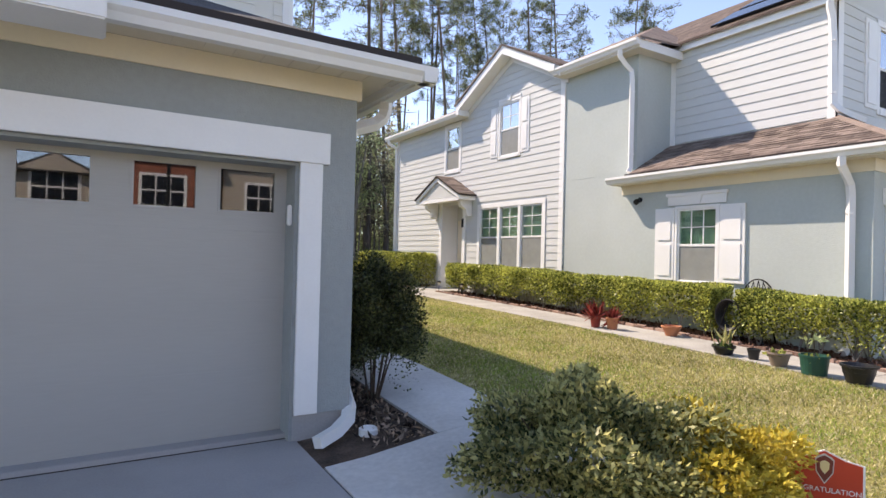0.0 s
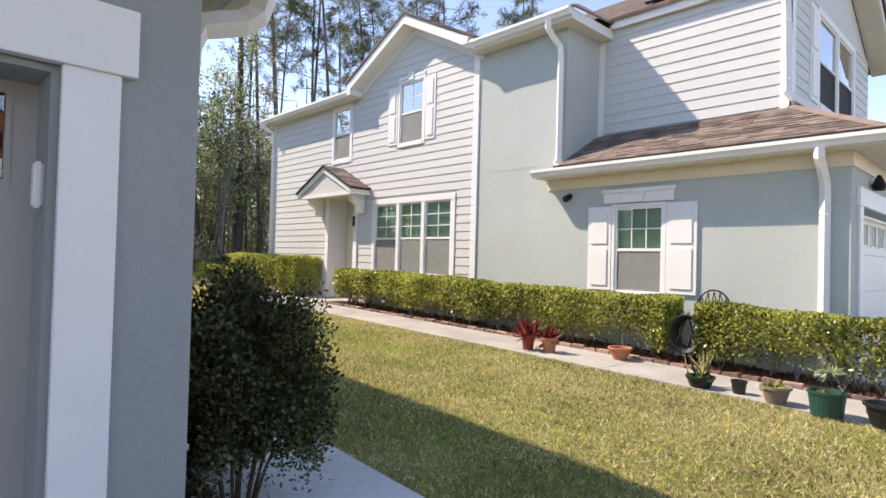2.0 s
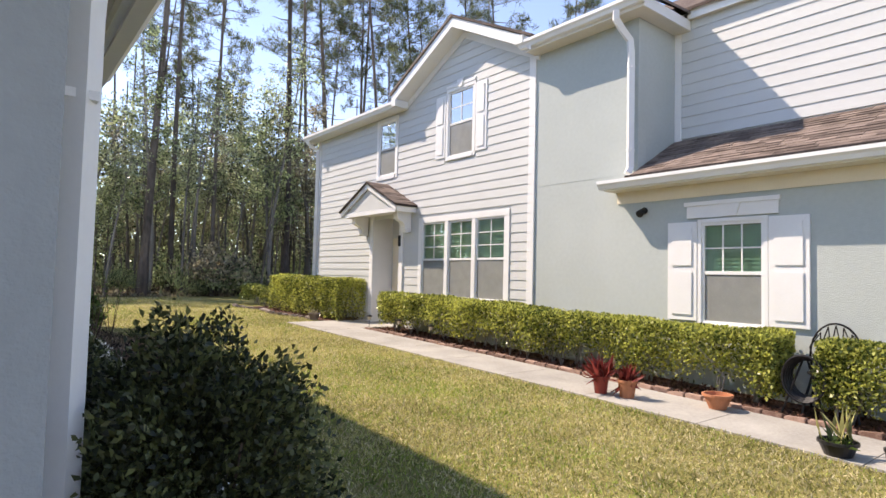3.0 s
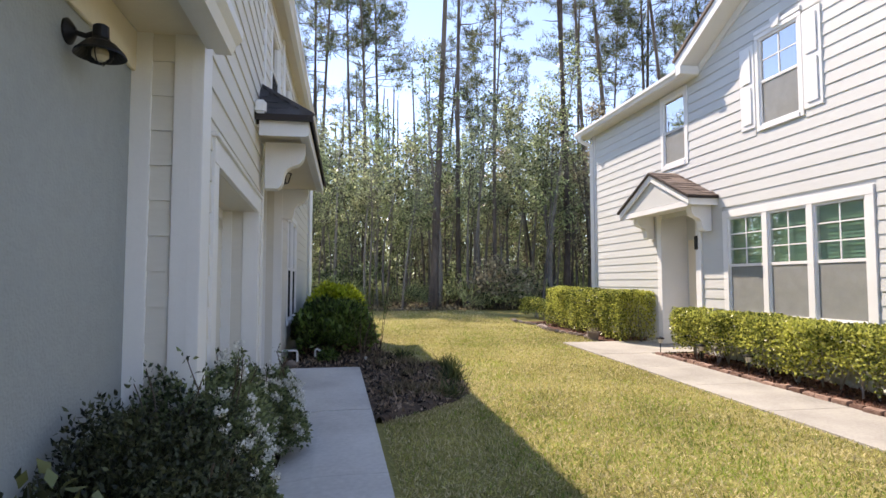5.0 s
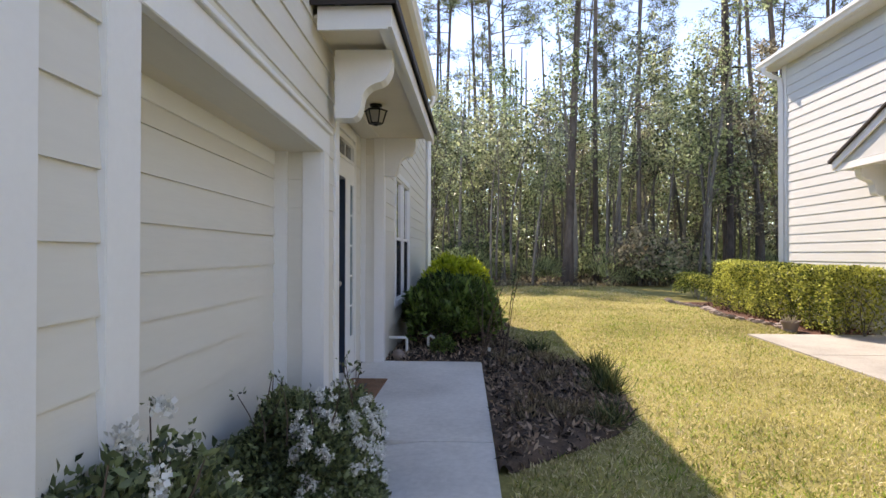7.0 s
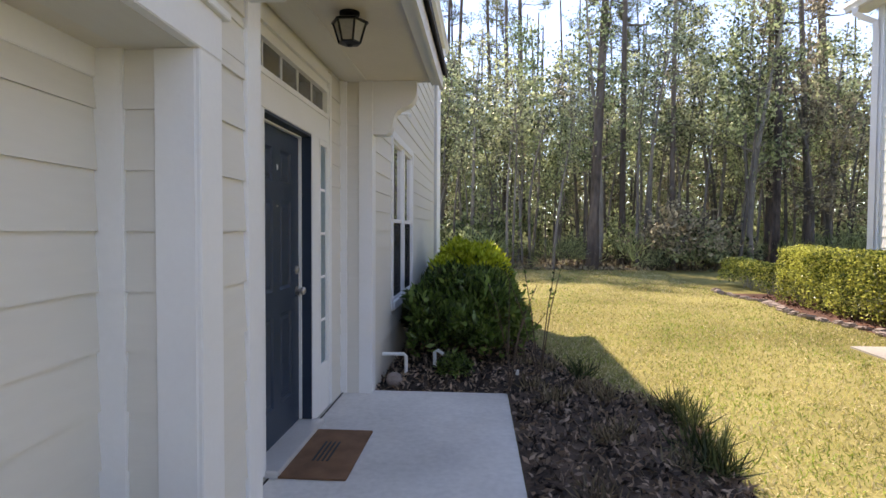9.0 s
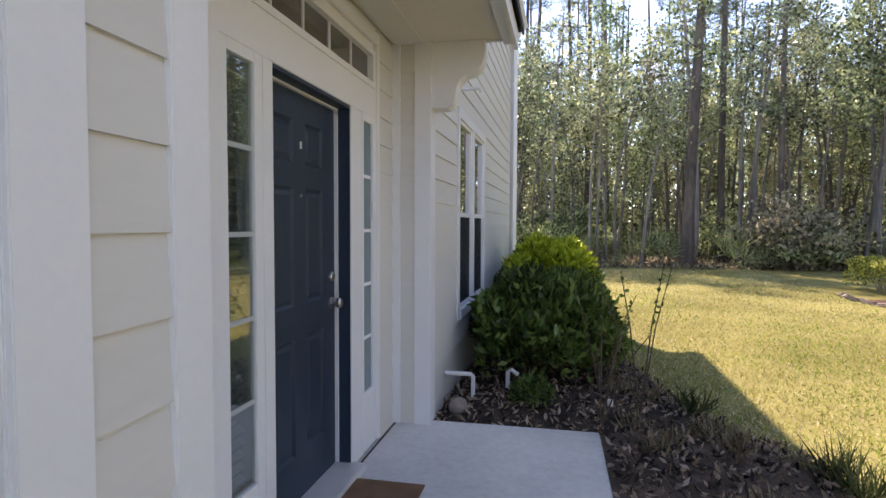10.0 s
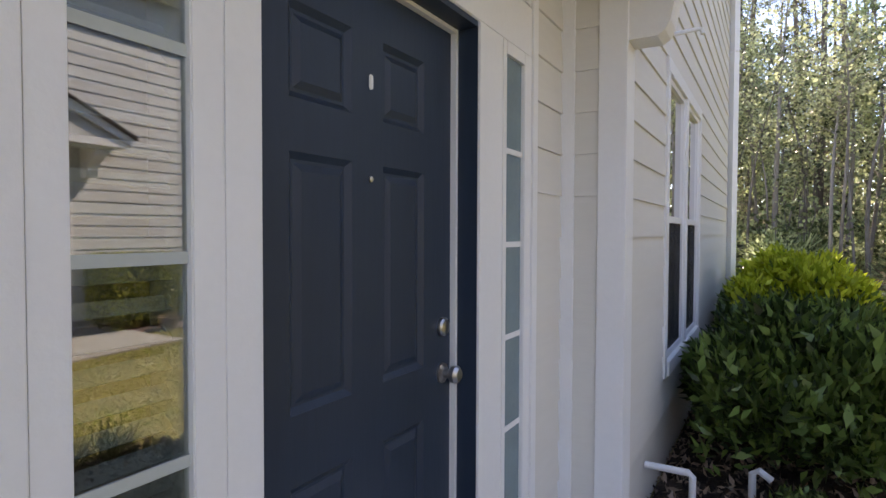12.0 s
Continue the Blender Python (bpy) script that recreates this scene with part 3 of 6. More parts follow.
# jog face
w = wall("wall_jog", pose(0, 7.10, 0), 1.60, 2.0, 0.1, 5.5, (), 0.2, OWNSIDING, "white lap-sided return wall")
plank_wall(w, 1.828, 1.942, 0.262, 5.5, (), 0.167)
board(w, 1.73, 1.834, 0.25, 3.0, 0.030, name="corner_board")
board(w, 1.936, 2.07, 0.2, 5.5, 0.03, name="corner_board")
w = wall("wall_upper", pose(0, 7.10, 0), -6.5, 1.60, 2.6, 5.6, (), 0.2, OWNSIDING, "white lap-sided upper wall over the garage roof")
plank_wall(w, -6.5, 1.60, 2.8, 5.6)
# sided front part with the recess
bump_holes = [(7.69, 9.905, -1, 2.385)]
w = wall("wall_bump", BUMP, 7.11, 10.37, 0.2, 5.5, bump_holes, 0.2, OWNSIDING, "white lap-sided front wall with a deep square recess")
plank_wall(w, 7.28, 10.27, 0.194, 5.5, [(7.55, 10.28, -1, 2.52)], 0.173)
plank_wall(w, 10.01, 10.27, 0.1885, 2.61, (), LAP)
board(w, 7.074, 7.29, 0.2, 5.5, 0.055, name="corner_board")
board(w, 7.54, 7.69, 0.2, 2.385, 0.034, name="opening_trim")
board(w, 9.865, 10.02, 0.2, 2.385, 0.034, name="opening_trim")
board(w, 7.54, 10.02, 2.385, 2.525, 0.036, name="opening_trim")
board(w, 7.51, 10.05, 2.525, 2.55, 0.055, name="drip_cap")
board(w, 10.255, 10.395, 0.39, 5.5, 0.03, name="corner_board")
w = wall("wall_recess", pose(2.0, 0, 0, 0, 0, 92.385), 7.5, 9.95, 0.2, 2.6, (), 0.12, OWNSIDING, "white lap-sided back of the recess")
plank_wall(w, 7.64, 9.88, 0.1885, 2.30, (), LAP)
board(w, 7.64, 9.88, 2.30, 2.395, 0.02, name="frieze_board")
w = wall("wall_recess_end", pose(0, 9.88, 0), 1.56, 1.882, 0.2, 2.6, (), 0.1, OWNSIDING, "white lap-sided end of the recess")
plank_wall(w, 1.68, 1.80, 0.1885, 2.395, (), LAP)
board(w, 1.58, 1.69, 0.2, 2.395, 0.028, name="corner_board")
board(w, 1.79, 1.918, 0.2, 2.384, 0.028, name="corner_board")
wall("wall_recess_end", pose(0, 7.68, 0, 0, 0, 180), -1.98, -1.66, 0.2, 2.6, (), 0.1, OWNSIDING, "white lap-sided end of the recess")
solid("ceiling", box(1.58, 1.90, 7.65, 9.88, 2.387, 2.42), SOFFIT, "beige vinyl soffit of the recess", "ceiling", "structure")
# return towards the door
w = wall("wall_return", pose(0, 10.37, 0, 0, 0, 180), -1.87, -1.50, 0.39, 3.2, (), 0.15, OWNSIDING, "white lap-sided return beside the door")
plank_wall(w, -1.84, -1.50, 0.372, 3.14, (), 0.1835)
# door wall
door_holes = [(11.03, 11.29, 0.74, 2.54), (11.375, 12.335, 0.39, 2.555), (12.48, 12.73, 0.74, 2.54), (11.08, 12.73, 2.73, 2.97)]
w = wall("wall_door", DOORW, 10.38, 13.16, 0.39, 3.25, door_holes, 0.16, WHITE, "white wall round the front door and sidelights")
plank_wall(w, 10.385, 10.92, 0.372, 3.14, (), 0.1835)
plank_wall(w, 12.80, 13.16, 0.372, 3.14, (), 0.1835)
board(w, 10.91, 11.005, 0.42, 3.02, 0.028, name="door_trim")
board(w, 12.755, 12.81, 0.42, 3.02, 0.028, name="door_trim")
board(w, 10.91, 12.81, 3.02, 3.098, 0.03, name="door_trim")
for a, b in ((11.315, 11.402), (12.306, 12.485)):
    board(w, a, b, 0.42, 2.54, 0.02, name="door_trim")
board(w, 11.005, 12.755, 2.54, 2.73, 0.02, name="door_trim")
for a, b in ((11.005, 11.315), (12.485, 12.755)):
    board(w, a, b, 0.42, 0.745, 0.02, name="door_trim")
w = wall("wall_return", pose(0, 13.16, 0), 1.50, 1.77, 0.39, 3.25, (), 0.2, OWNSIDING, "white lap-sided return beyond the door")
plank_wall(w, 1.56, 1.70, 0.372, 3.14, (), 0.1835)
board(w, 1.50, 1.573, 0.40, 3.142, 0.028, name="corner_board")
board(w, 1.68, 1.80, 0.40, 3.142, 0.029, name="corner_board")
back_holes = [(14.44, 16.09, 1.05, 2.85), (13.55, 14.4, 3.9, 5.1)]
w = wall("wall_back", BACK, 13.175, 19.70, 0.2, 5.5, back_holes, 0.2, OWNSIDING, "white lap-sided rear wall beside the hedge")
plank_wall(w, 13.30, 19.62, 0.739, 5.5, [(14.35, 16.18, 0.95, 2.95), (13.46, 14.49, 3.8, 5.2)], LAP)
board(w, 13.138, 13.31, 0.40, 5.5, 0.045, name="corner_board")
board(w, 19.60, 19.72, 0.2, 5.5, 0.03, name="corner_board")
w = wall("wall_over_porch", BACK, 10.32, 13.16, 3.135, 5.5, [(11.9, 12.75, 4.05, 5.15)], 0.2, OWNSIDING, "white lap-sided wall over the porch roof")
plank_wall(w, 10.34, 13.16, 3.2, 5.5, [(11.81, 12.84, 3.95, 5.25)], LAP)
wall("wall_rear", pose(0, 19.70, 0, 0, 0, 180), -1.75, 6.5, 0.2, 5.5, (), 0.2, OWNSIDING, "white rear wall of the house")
wall("wall_west", pose(-6.5, 0, 0, 0, 0, -90), -19.7, -4.2, 0.0, 5.5, (), 0.2, STUCCO, "plain far side wall of the house")
window(BACK, 14.44, 16.09, 1.05, 2.85, "pair of white sash windows with dark glass", lights=2, grid=None, shade=None, glass=SKYGLASS, screen=DARKSCREEN)
window(BACK, 13.55, 14.4, 3.9, 5.1, "white upper sash window", grid=None, shade=None, glass=SKYGLASS, screen=DARKSCREEN)
window(BACK, 11.9, 12.75, 4.05, 5.15, "white upper sash window over the porch", grid=None, shade=None, glass=SKYGLASS, screen=DARKSCREEN)

# sidelights, transom and front door
WINDOWS[0] += 1
for a, b, g, lab in ((11.063, 11.25, SIDEGLASS, "narrow white sidelight with clear glass"), (12.52, 12.685, FROST, "narrow white sidelight with dull blue-grey glass")):
    WINDOWS[0] += 1
    sl = thing(f"window_{WINDOWS[0]}", DOORW, lab, "sidelight", "structure")
    lo, hi = (0.058, 0.065) if a < 12 else (0.035, 0.07)
    bm = box(a - lo, a, -0.021, 0.06, 0.745, 2.54, bevel=0.003)
    box(b, b + hi, -0.021, 0.06, 0.745, 2.54, bm, bevel=0.003)
    box(a, b, -0.021, 0.06, 2.495, 2.54, bm)
    box(a, b, -0.021, 0.06, 0.745, 0.80, bm)
    part("window_frame", bm, WHITE, sl)
    part("pane", box(a, b, -0.006, 0.0, 0.80, 2.495), g, sl)
    for k in range(1, 5):
        z = 0.80 + 1.695 * k / 5
        part("muntin", box(a, b, -0.010, -0.006, z - 0.010, z + 0.010), MUNTIN if g is SIDEGLASS else WHITE, sl)
    if g is SIDEGLASS:
        bm = bmesh.new()
        for k in range(34):
            z = 0.76 + k * 0.051
            prism([(0.035, z), (0.060, z + 0.022), (0.063, z + 0.020), (0.038, z - 0.002)], "x", a - 0.03, b + 0.03, bm)
        part("blind", bm, BLIND, sl)
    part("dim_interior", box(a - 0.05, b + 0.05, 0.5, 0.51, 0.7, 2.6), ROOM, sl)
tr = thing(f"window_{WINDOWS[0] + 1}", DOORW, "long white transom window divided into panes", "transom", "structure")
WINDOWS[0] += 1
bm = box(11.08, 11.12, -0.026, 0.06, 2.73, 2.97)
box(12.69, 12.73, -0.026, 0.06, 2.73, 2.97, bm)
box(11.12, 12.69, -0.026, 0.06, 2.935, 2.97, bm)
box(11.12, 12.69, -0.026, 0.06, 2.73, 2.765, bm)
part("window_frame", bm, WHITE, tr)
for k in range(5):
    a, b = 11.12 + 1.57 * k / 5, 11.12 + 1.57 * (k + 1) / 5
    part("pane", box(a + 0.008, b - 0.008, 0.012, 0.018, 2.765, 2.935), DOORGLASS, tr)
    if k:
        part("muntin", box(a - 0.005, a + 0.005, 0.002, 0.014, 2.765, 2.935), WHITE, tr)
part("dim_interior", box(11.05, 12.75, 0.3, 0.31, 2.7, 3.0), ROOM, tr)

fd = thing("door_1", DOORW, "closed dark navy six-panel front door", "front door", "structure")
bm = box(11.378, 11.403, -0.012, 0.16, 0.44, 2.552)
box(11.403, 12.305, -0.012, 0.16, 2.522, 2.552, bm)
box(12.305, 12.332, -0.012, 0.16, 0.44, 2.522, bm)
part("door_frame", bm, NAVY, fd)
part("weatherstrip", box(12.291, 12.305, 0.06, 0.12, 0.45, 2.522), WHITE, fd)
part("weatherstrip", box(11.403, 12.291, 0.06, 0.12, 2.51, 2.522), WHITE, fd)
part("threshold", box(11.38, 12.33, -0.10, 0.16, 0.399, 0.445, bevel=0.006), SILL, fd, "worn pale aluminium threshold")
leafd = bmesh.new()
D0, D1, Z0, Z1 = 11.405, 12.290, 0.448, 2.509
cols = [(11.566, 11.784), (11.916, 12.127)]
rowz = [(0.68, 1.28), (1.445, 2.04), (2.16, 2.375)]
box(D0, D1, 0.093, 0.13, Z0, Z1, leafd)
zc = [Z0] + [v for r in rowz for v in r] + [Z1]
uc = [D0] + [v for c in cols for v in c] + [D1]
for i in range(5):
    for j in range(7):
        if not (i % 2 and j % 2):
            box(uc[i], uc[i + 1], 0.080, 0.094, zc[j], zc[j + 1], leafd)
leaf_ob = part("door_leaf", leafd, NAVY, fd)


def moulded(a, b, c, d):
    """A door panel: sloped moulding down to a groove and up again to a flat field."""
    bm = bmesh.new()
    rings = [[bm.verts.new((u, y, z)) for u, z in ((a + i, c + i), (b - i, c + i), (b - i, d - i), (a + i, d - i))]
             for i, y in ((0.0, 0.0805), (0.016, 0.0925), (0.024, 0.0925), (0.042, 0.084))]
    for r, q in zip(rings, rings[1:]):
        for k in range(4):
            bm.faces.new((r[k], r[(k + 1) % 4], q[(k + 1) % 4], q[k]))
    bm.faces.new(rings[-1])
    return bm



for a, b in cols:
    for c, d in rowz:
        part("door_panel", moulded(a, b, c, d), NAVY, leaf_ob)
for z, n, r in ((1.555, "deadbolt", 0.030), (1.405, "door_knob", 0.032)):
    bm = bmesh.new()
    prof = [(r, 0.0), (r, 0.008), (r * 0.5, 0.014), (r * 0.45, 0.03), (r * 0.85, 0.042), (r * 0.9, 0.058), (r * 0.6, 0.068)] if n == "door_knob" else [(r, 0), (r, 0.012), (r * 0.8, 0.018), (r * 0.3, 0.02)]
    lathe(prof, 20, bm)
    part(n, bm, NICKEL, leaf_ob, "satin nickel " + n.replace("_", " "), at=pose(12.235, 0.080, z, 90))
part("knocker_mount", box(11.85, 11.866, 0.072, 0.081, 2.235, 2.275, bevel=0.004), WHITE, leaf_ob, "white bare mount of a removed knocker")
part("peephole", lathe([(0.008, 0), (0.008, 0.006), (0.004, 0.007)], 12), NICKEL, leaf_ob, at=pose(11.858, 0.080, 2.0, 90))

# porch roof over the door
porch = thing("porch_roof", pose(0, 0, 0), "small hipped porch roof with dark shingles and white trim", "porch roof", "structure")
PY0, PY1, PX = 9.58, 13.20, 2.38
part("ceiling_panel", box(1.52, PX - 0.03, PY0 + 0.03, PY1 - 0.03, 3.142, 3.165), SOFFIT, porch, "beige porch ceiling")
part("fascia", box(1.96, PX, PY0, PY0 + 0.025, 3.06, 3.20), WHITE, porch)
part("fascia", box(1.80, PX, PY1 - 0.025, PY1, 3.13, 3.20), WHITE, porch)
part("fascia", box(PX, PX + 0.025, PY0, PY1, 3.07, 3.20), WHITE, porch)
part("beam", box(PX - 0.07, PX - 0.001, PY0 + 0.03, PY1 - 0.03, 3.10, 3.141), WHITE, porch)
EX, RX, EZ, RZ = PX + 0.05, 1.80, 3.205, 3.72        # eave and ridge lines
HIP = EX - RX
bm = bmesh.new()
v = [bm.verts.new(q) for q in ((1.76, PY0 - 0.05, EZ), (EX, PY0 - 0.05, EZ), (EX, PY1 + 0.05, EZ), (1.76, PY1 + 0.05, EZ), (RX, PY0 + HIP, RZ), (RX, PY1 - HIP, RZ))]
bm.faces.new((v[0], v[1], v[4]))
bm.faces.new((v[1], v[2], v[5], v[4]))
bm.faces.new((v[2], v[3], v[5]))
r = bmesh.ops.extrude_face_region(bm, geom=bm.faces[:])
bmesh.ops.translate(bm, vec=(0, 0, 0.03), verts=[q for q in r["geom"] if isinstance(q, bmesh.types.BMVert)])
part("roof_deck", bm, DARKSH, porch)
part("drip_edge", box(EX, EX + 0.012, PY0 - 0.06, PY1 + 0.06, EZ - 0.02, EZ + 0.04), DRIP, porch)
part("drip_edge", box(1.93, EX, PY0 - 0.062, PY0 - 0.05, EZ - 0.02, EZ + 0.04), DRIP, porch)
part("kickout_flashing", box(1.93, 2.03, PY0 - 0.11, PY0 - 0.02, EZ + 0.035, EZ + 0.155, bevel=0.018), WHITE, porch, "small white kickout flashing")
part("hip_cap", tube([(EX, PY0 - 0.05, EZ + 0.035), (RX, PY0 + HIP, RZ + 0.035)], 0.05, 4, flat=0.4), DARKSH, porch)
run = math.hypot(HIP, RZ - EZ)
tilt = math.atan2(RZ - EZ, HIP)
shingles(porch, pose(EX, PY0 - 0.05, EZ + 0.028, 0, 0, 90) @ Matrix.Rotation(tilt, 4, "X"), 0.0, PY1 - PY0 + 0.1, run, left=HIP / run, right=HIP / run, material=DARKSH)
shingles(porch, pose(1.90, PY0 - 0.05, EZ + 0.028) @ Matrix.Rotation(tilt, 4, "X"), 0.0, EX - 1.90, run * 0.84, right=HIP / run, material=DARKSH)


def bracket(m, label):
    """A scrolled wooden porch bracket; y runs outwards."""
    pts = [(0.0, 0.0), (0.0, 0.46), (0.385, 0.46), (0.385, 0.38), (0.38, 0.34), (0.365, 0.30), (0.34, 0.265), (0.31, 0.245), (0.275, 0.235),
           (0.24, 0.22), (0.21, 0.195), (0.19, 0.16), (0.18, 0.11), (0.17, 0.06), (0.15, 0.02), (0.12, 0.0)]
    bm = prism([(p[0], p[1]) for p in pts], "x", -0.075, 0.075)
    b = thing("porch_bracket", m, label, "bracket", "", "porch brackets")
    part("scroll", bm, WHITE, b)
    return b


bracket(pose(1.955, 10.10, 2.64, 0, 0, -88), "white scrolled porch bracket on the corner board")
bracket(pose(1.795, 13.23, 2.68, 0, 0, -90), "white scrolled porch bracket on the corner board")

# lantern on the porch ceiling
ln = thing("porch_lantern", pose(1.965, 11.6, 3.142) @ Matrix.Diagonal((1.1, 1.1, 0.74, 1)), "small bronze and frosted glass porch lantern under the ceiling", "lantern")
part("canopy", lathe([(0.055, 0), (0.055, -0.02), (0.02, -0.03)], 16), BLACK, ln)
part("roof_cap", lathe([(0.02, -0.03), (0.10, -0.075), (0.105, -0.09), (0.09, -0.09)], 6), BLACK, ln)
part("glass_shade", lathe([(0.085, -0.09), (0.055, -0.24), (0.03, -0.24)], 6), LAMPGLASS, ln, "seeded glass")
for k in range(6):
    a = math.tau * k / 6
    part("rib", tube([(0.09 * math.cos(a), 0.09 * math.sin(a), -0.09), (0.058 * math.cos(a), 0.058 * math.sin(a), -0.245)], 0.006, 6), BLACK, ln)
part("bottom_ring", lathe([(0.062, -0.238), (0.062, -0.25), (0.02, -0.26), (0.01, -0.275)], 6), BLACK, ln)

# barn lamp on the stucco side
lp = thing("barn_lamp", pose(1.757, 6.42, 2.60) @ Matrix.Diagonal((0.62, 0.62, 0.62, 1)), "black barn wall lamp with a wire guard", "wall lamp")
part("back_plate", lathe([(0.075, 0), (0.075, 0.012), (0.05, 0.03), (0.02, 0.05)], 20), BLACK, lp, at=pose(0, 0, 0.02, 0, 90))
part("arm", tube([(0.03, 0, 0.02), (0.10, 0, 0.0), (0.15, 0, 0.02), (0.17, 0, 0.05)], 0.016, 10), BLACK, lp)
part("socket", lathe([(0.03, 0.07), (0.042, 0.06), (0.045, -0.01), (0.06, -0.03)], 16, at=(0.18, 0, 0)), BLACK, lp)
part("shade", lathe([(0.06, -0.03), (0.085, -0.045), (0.135, -0.10), (0.14, -0.115), (0.13, -0.108), (0.08, -0.055), (0.05, -0.04)], 24, at=(0.18, 0, 0)), BLACK, lp, "black enamel shade")
part("bulb", lathe([(0.02, -0.04), (0.045, -0.09), (0.045, -0.12), (0.02, -0.145)], 14, at=(0.18, 0, 0)), BULB, lp, "clear glass bulb")
for k in range(4):
    a = math.tau * k / 4
    part("guard_wire", tube([(0.18 + r * math.cos(a), r * math.sin(a), z) for r, z in ((0.075, -0.06), (0.075, -0.12), (0.05, -0.155), (0.0, -0.165))], 0.004, 5), BLACK, lp)

# garage roof, soffits and gutters of the house
rf = thing("garage_roof", pose(0, 0, 0), "charcoal shingled hip roof over the garage", "roof", "structure")
bm = bmesh.new()
ea, z0r, z1r = 0.40, 2.925, 4.52
p = [(-6.9, 3.80, z0r), (2.12, 3.80, z0r), (2.12, 7.10, z0r), (-6.9, 7.10, z0r), (-6.9, 7.10, z1r), (-1.2, 7.10, z1r)]
v = [bm.verts.new(q) for q in p]
bm.faces.new((v[0], v[1], v[5], v[4]))
bm.faces.new((v[1], v[2], v[5]))
bm.faces.new((v[0], v[4], v[3]))
r = bmesh.ops.extrude_face_region(bm, geom=bm.faces[:])
bmesh.ops.translate(bm, vec=(0, 0, 0.05), verts=[q for q in r["geom"] if isinstance(q, bmesh.types.BMVert)])
part("roof_deck", bm, DARKSH, rf)
part("drip_edge", box(-6.92, 2.14, 3.76, 3.80, 2.92, 3.01), DRIP, rf)
part("drip_edge", box(2.12, 2.16, 3.80, 7.09, 2.92, 3.01), DRIP, rf)
bm = box(-6.9, 2.08, 3.84, 4.178, 2.872, 2.885)
for k in range(40):
    box(2.0 - k * 0.2, 2.012 - k * 0.2, 3.85, 4.178, 2.866, 2.872, bm)
solid("ceiling", bm, SOFFIT, "beige vented vinyl soffit under the garage eave", "soffit", "structure")
solid("ceiling", box(1.767, 2.08, 4.178, 7.09, 2.90, 2.913), SOFFIT, "beige vinyl soffit along the garage side", "soffit", "structure")
solid("fascia", box(-6.9, 2.10, 3.815, 3.838, 2.83, 2.922), WHITE, "white painted fascia board", "fascia", "structure")
solid("fascia", box(2.082, 2.120, 3.84, 7.05, 2.83, 2.919), WHITE, "white painted fascia board", "fascia", "structure")
gutter(pose(0, 4.20, 0), -6.9, 2.247, 2.81, "white aluminium gutter along the garage front", face=-0.387)
gutter(pose(1.765, 0, 0, 0, 0, 90), 3.688, 7.06, 2.81, "white aluminium gutter along the garage side", face=-0.357)
solid("gutter_corner", box(2.185, 2.243, 3.692, 3.75, 2.816, 2.91, bevel=0.008), WHITE, "white aluminium corner piece of the garage gutter", "gutter")
# boxed return of the roof further along the drive
solid("eave_return", box(-6.9, 0.02, 3.32, 3.68, 2.66, 2.95, bevel=0.01), WHITE, "white boxed eave return over the garage", "eave", "structure")
downspout([(2.17, 4.47, 2.86), (2.17, 4.47, 2.75), (2.145, 4.47, 2.68), (2.07, 4.47, 2.615), (1.96, 4.47, 2.575), (1.875, 4.47, 2.54), (1.838, 4.47, 2.46), (1.83, 4.47, 2.3), (1.83, 4.47, 0.42), (1.838, 4.42, 0.31), (1.82, 4.28, 0.235), (1.74, 4.11, 0.17), (1.60, 3.99, 0.12), (1.42, 3.90, 0.085)], "white square downpipe with a ground elbow at the garage corner")
# main eaves
solid("ceiling", box(1.0, 2.0, 10.34, 19.9, 5.46, 5.48), SOFFIT, "cream soffit under the main eave", "soffit", "structure")
gutter(pose(1.75, 0, 0, 0, 0, 90), 7.2, 19.95, 5.42, "white gutter along the main eave", face=-0.16)
solid("roof_main", prism([(2.0, 5.55), (-2.4, 7.4), (-6.9, 5.55), (-6.9, 5.48), (2.0, 5.48)], "y", 7.1, 19.95), DARKSH, "charcoal shingled main roof", "roof", "structure")
downspout([(1.93, 19.55, 5.42), (1.93, 19.55, 5.3), (1.83, 19.58, 5.15), (1.83, 19.6, 4.9), (1.83, 19.6, 0.6), (1.95, 19.55, 0.5)], "white downpipe at the rear corner")

# ---- neighbour's house ----
NB = pose(9.03, 0, 0, 0, 0, -90)             # faces the lawn; u is -y
NU = pose(10.05, 0, 0, 0, 0, -90)            # set-back upper wall
w = wall("wall_neighbour_garage", NB, -7.46, -3.65, 0.0, 3.0, [(-6.50, -5.725, 1.11, 2.42)], 0.2, LITSTUCCO, "pale grey-green stucco wall of the neighbour's garage")
board(w, -7.80, -3.43, 2.775, 2.95, 0.02, CREAM, "frieze_board")
window(NB, -6.50, -5.725, 1.11, 2.42, "white sash window with grilles, green reflections coloured into its blind", trim=0.05, grid=(3, 2), shade=REFLECTBLIND, sill=True)
hd = thing("window_header", NB, "white moulded window header with a keystone", "window header")
part("header_board", box(-6.70, -5.56, -0.035, 0.0, 2.49, 2.65, bevel=0.004), WHITE, hd)
part("header_cap", box(-6.73, -5.53, -0.06, 0.0, 2.65, 2.705, bevel=0.006), WHITE, hd)
part("keystone", prism([(-6.20, 2.495), (-6.04, 2.495), (-5.99, 2.66), (-6.25, 2.66)], "y", -0.05, -0.03), WHITE, hd)
shutter(NB, -6.97, -6.555, 1.13, 2.445, "garage window shutters")
shutter(NB, -5.67, -5.225, 1.13, 2.455, "garage window shutters")
sp = thing("flood_light", pose(9.03, 7.35, 2.65), "small black flood light on the stucco", "wall lamp")
part("back_plate", lathe([(0.05, 0), (0.05, 0.02), (0.03, 0.03)], 14), BLACK, sp, at=pose(0, 0, 0, 0, -90))
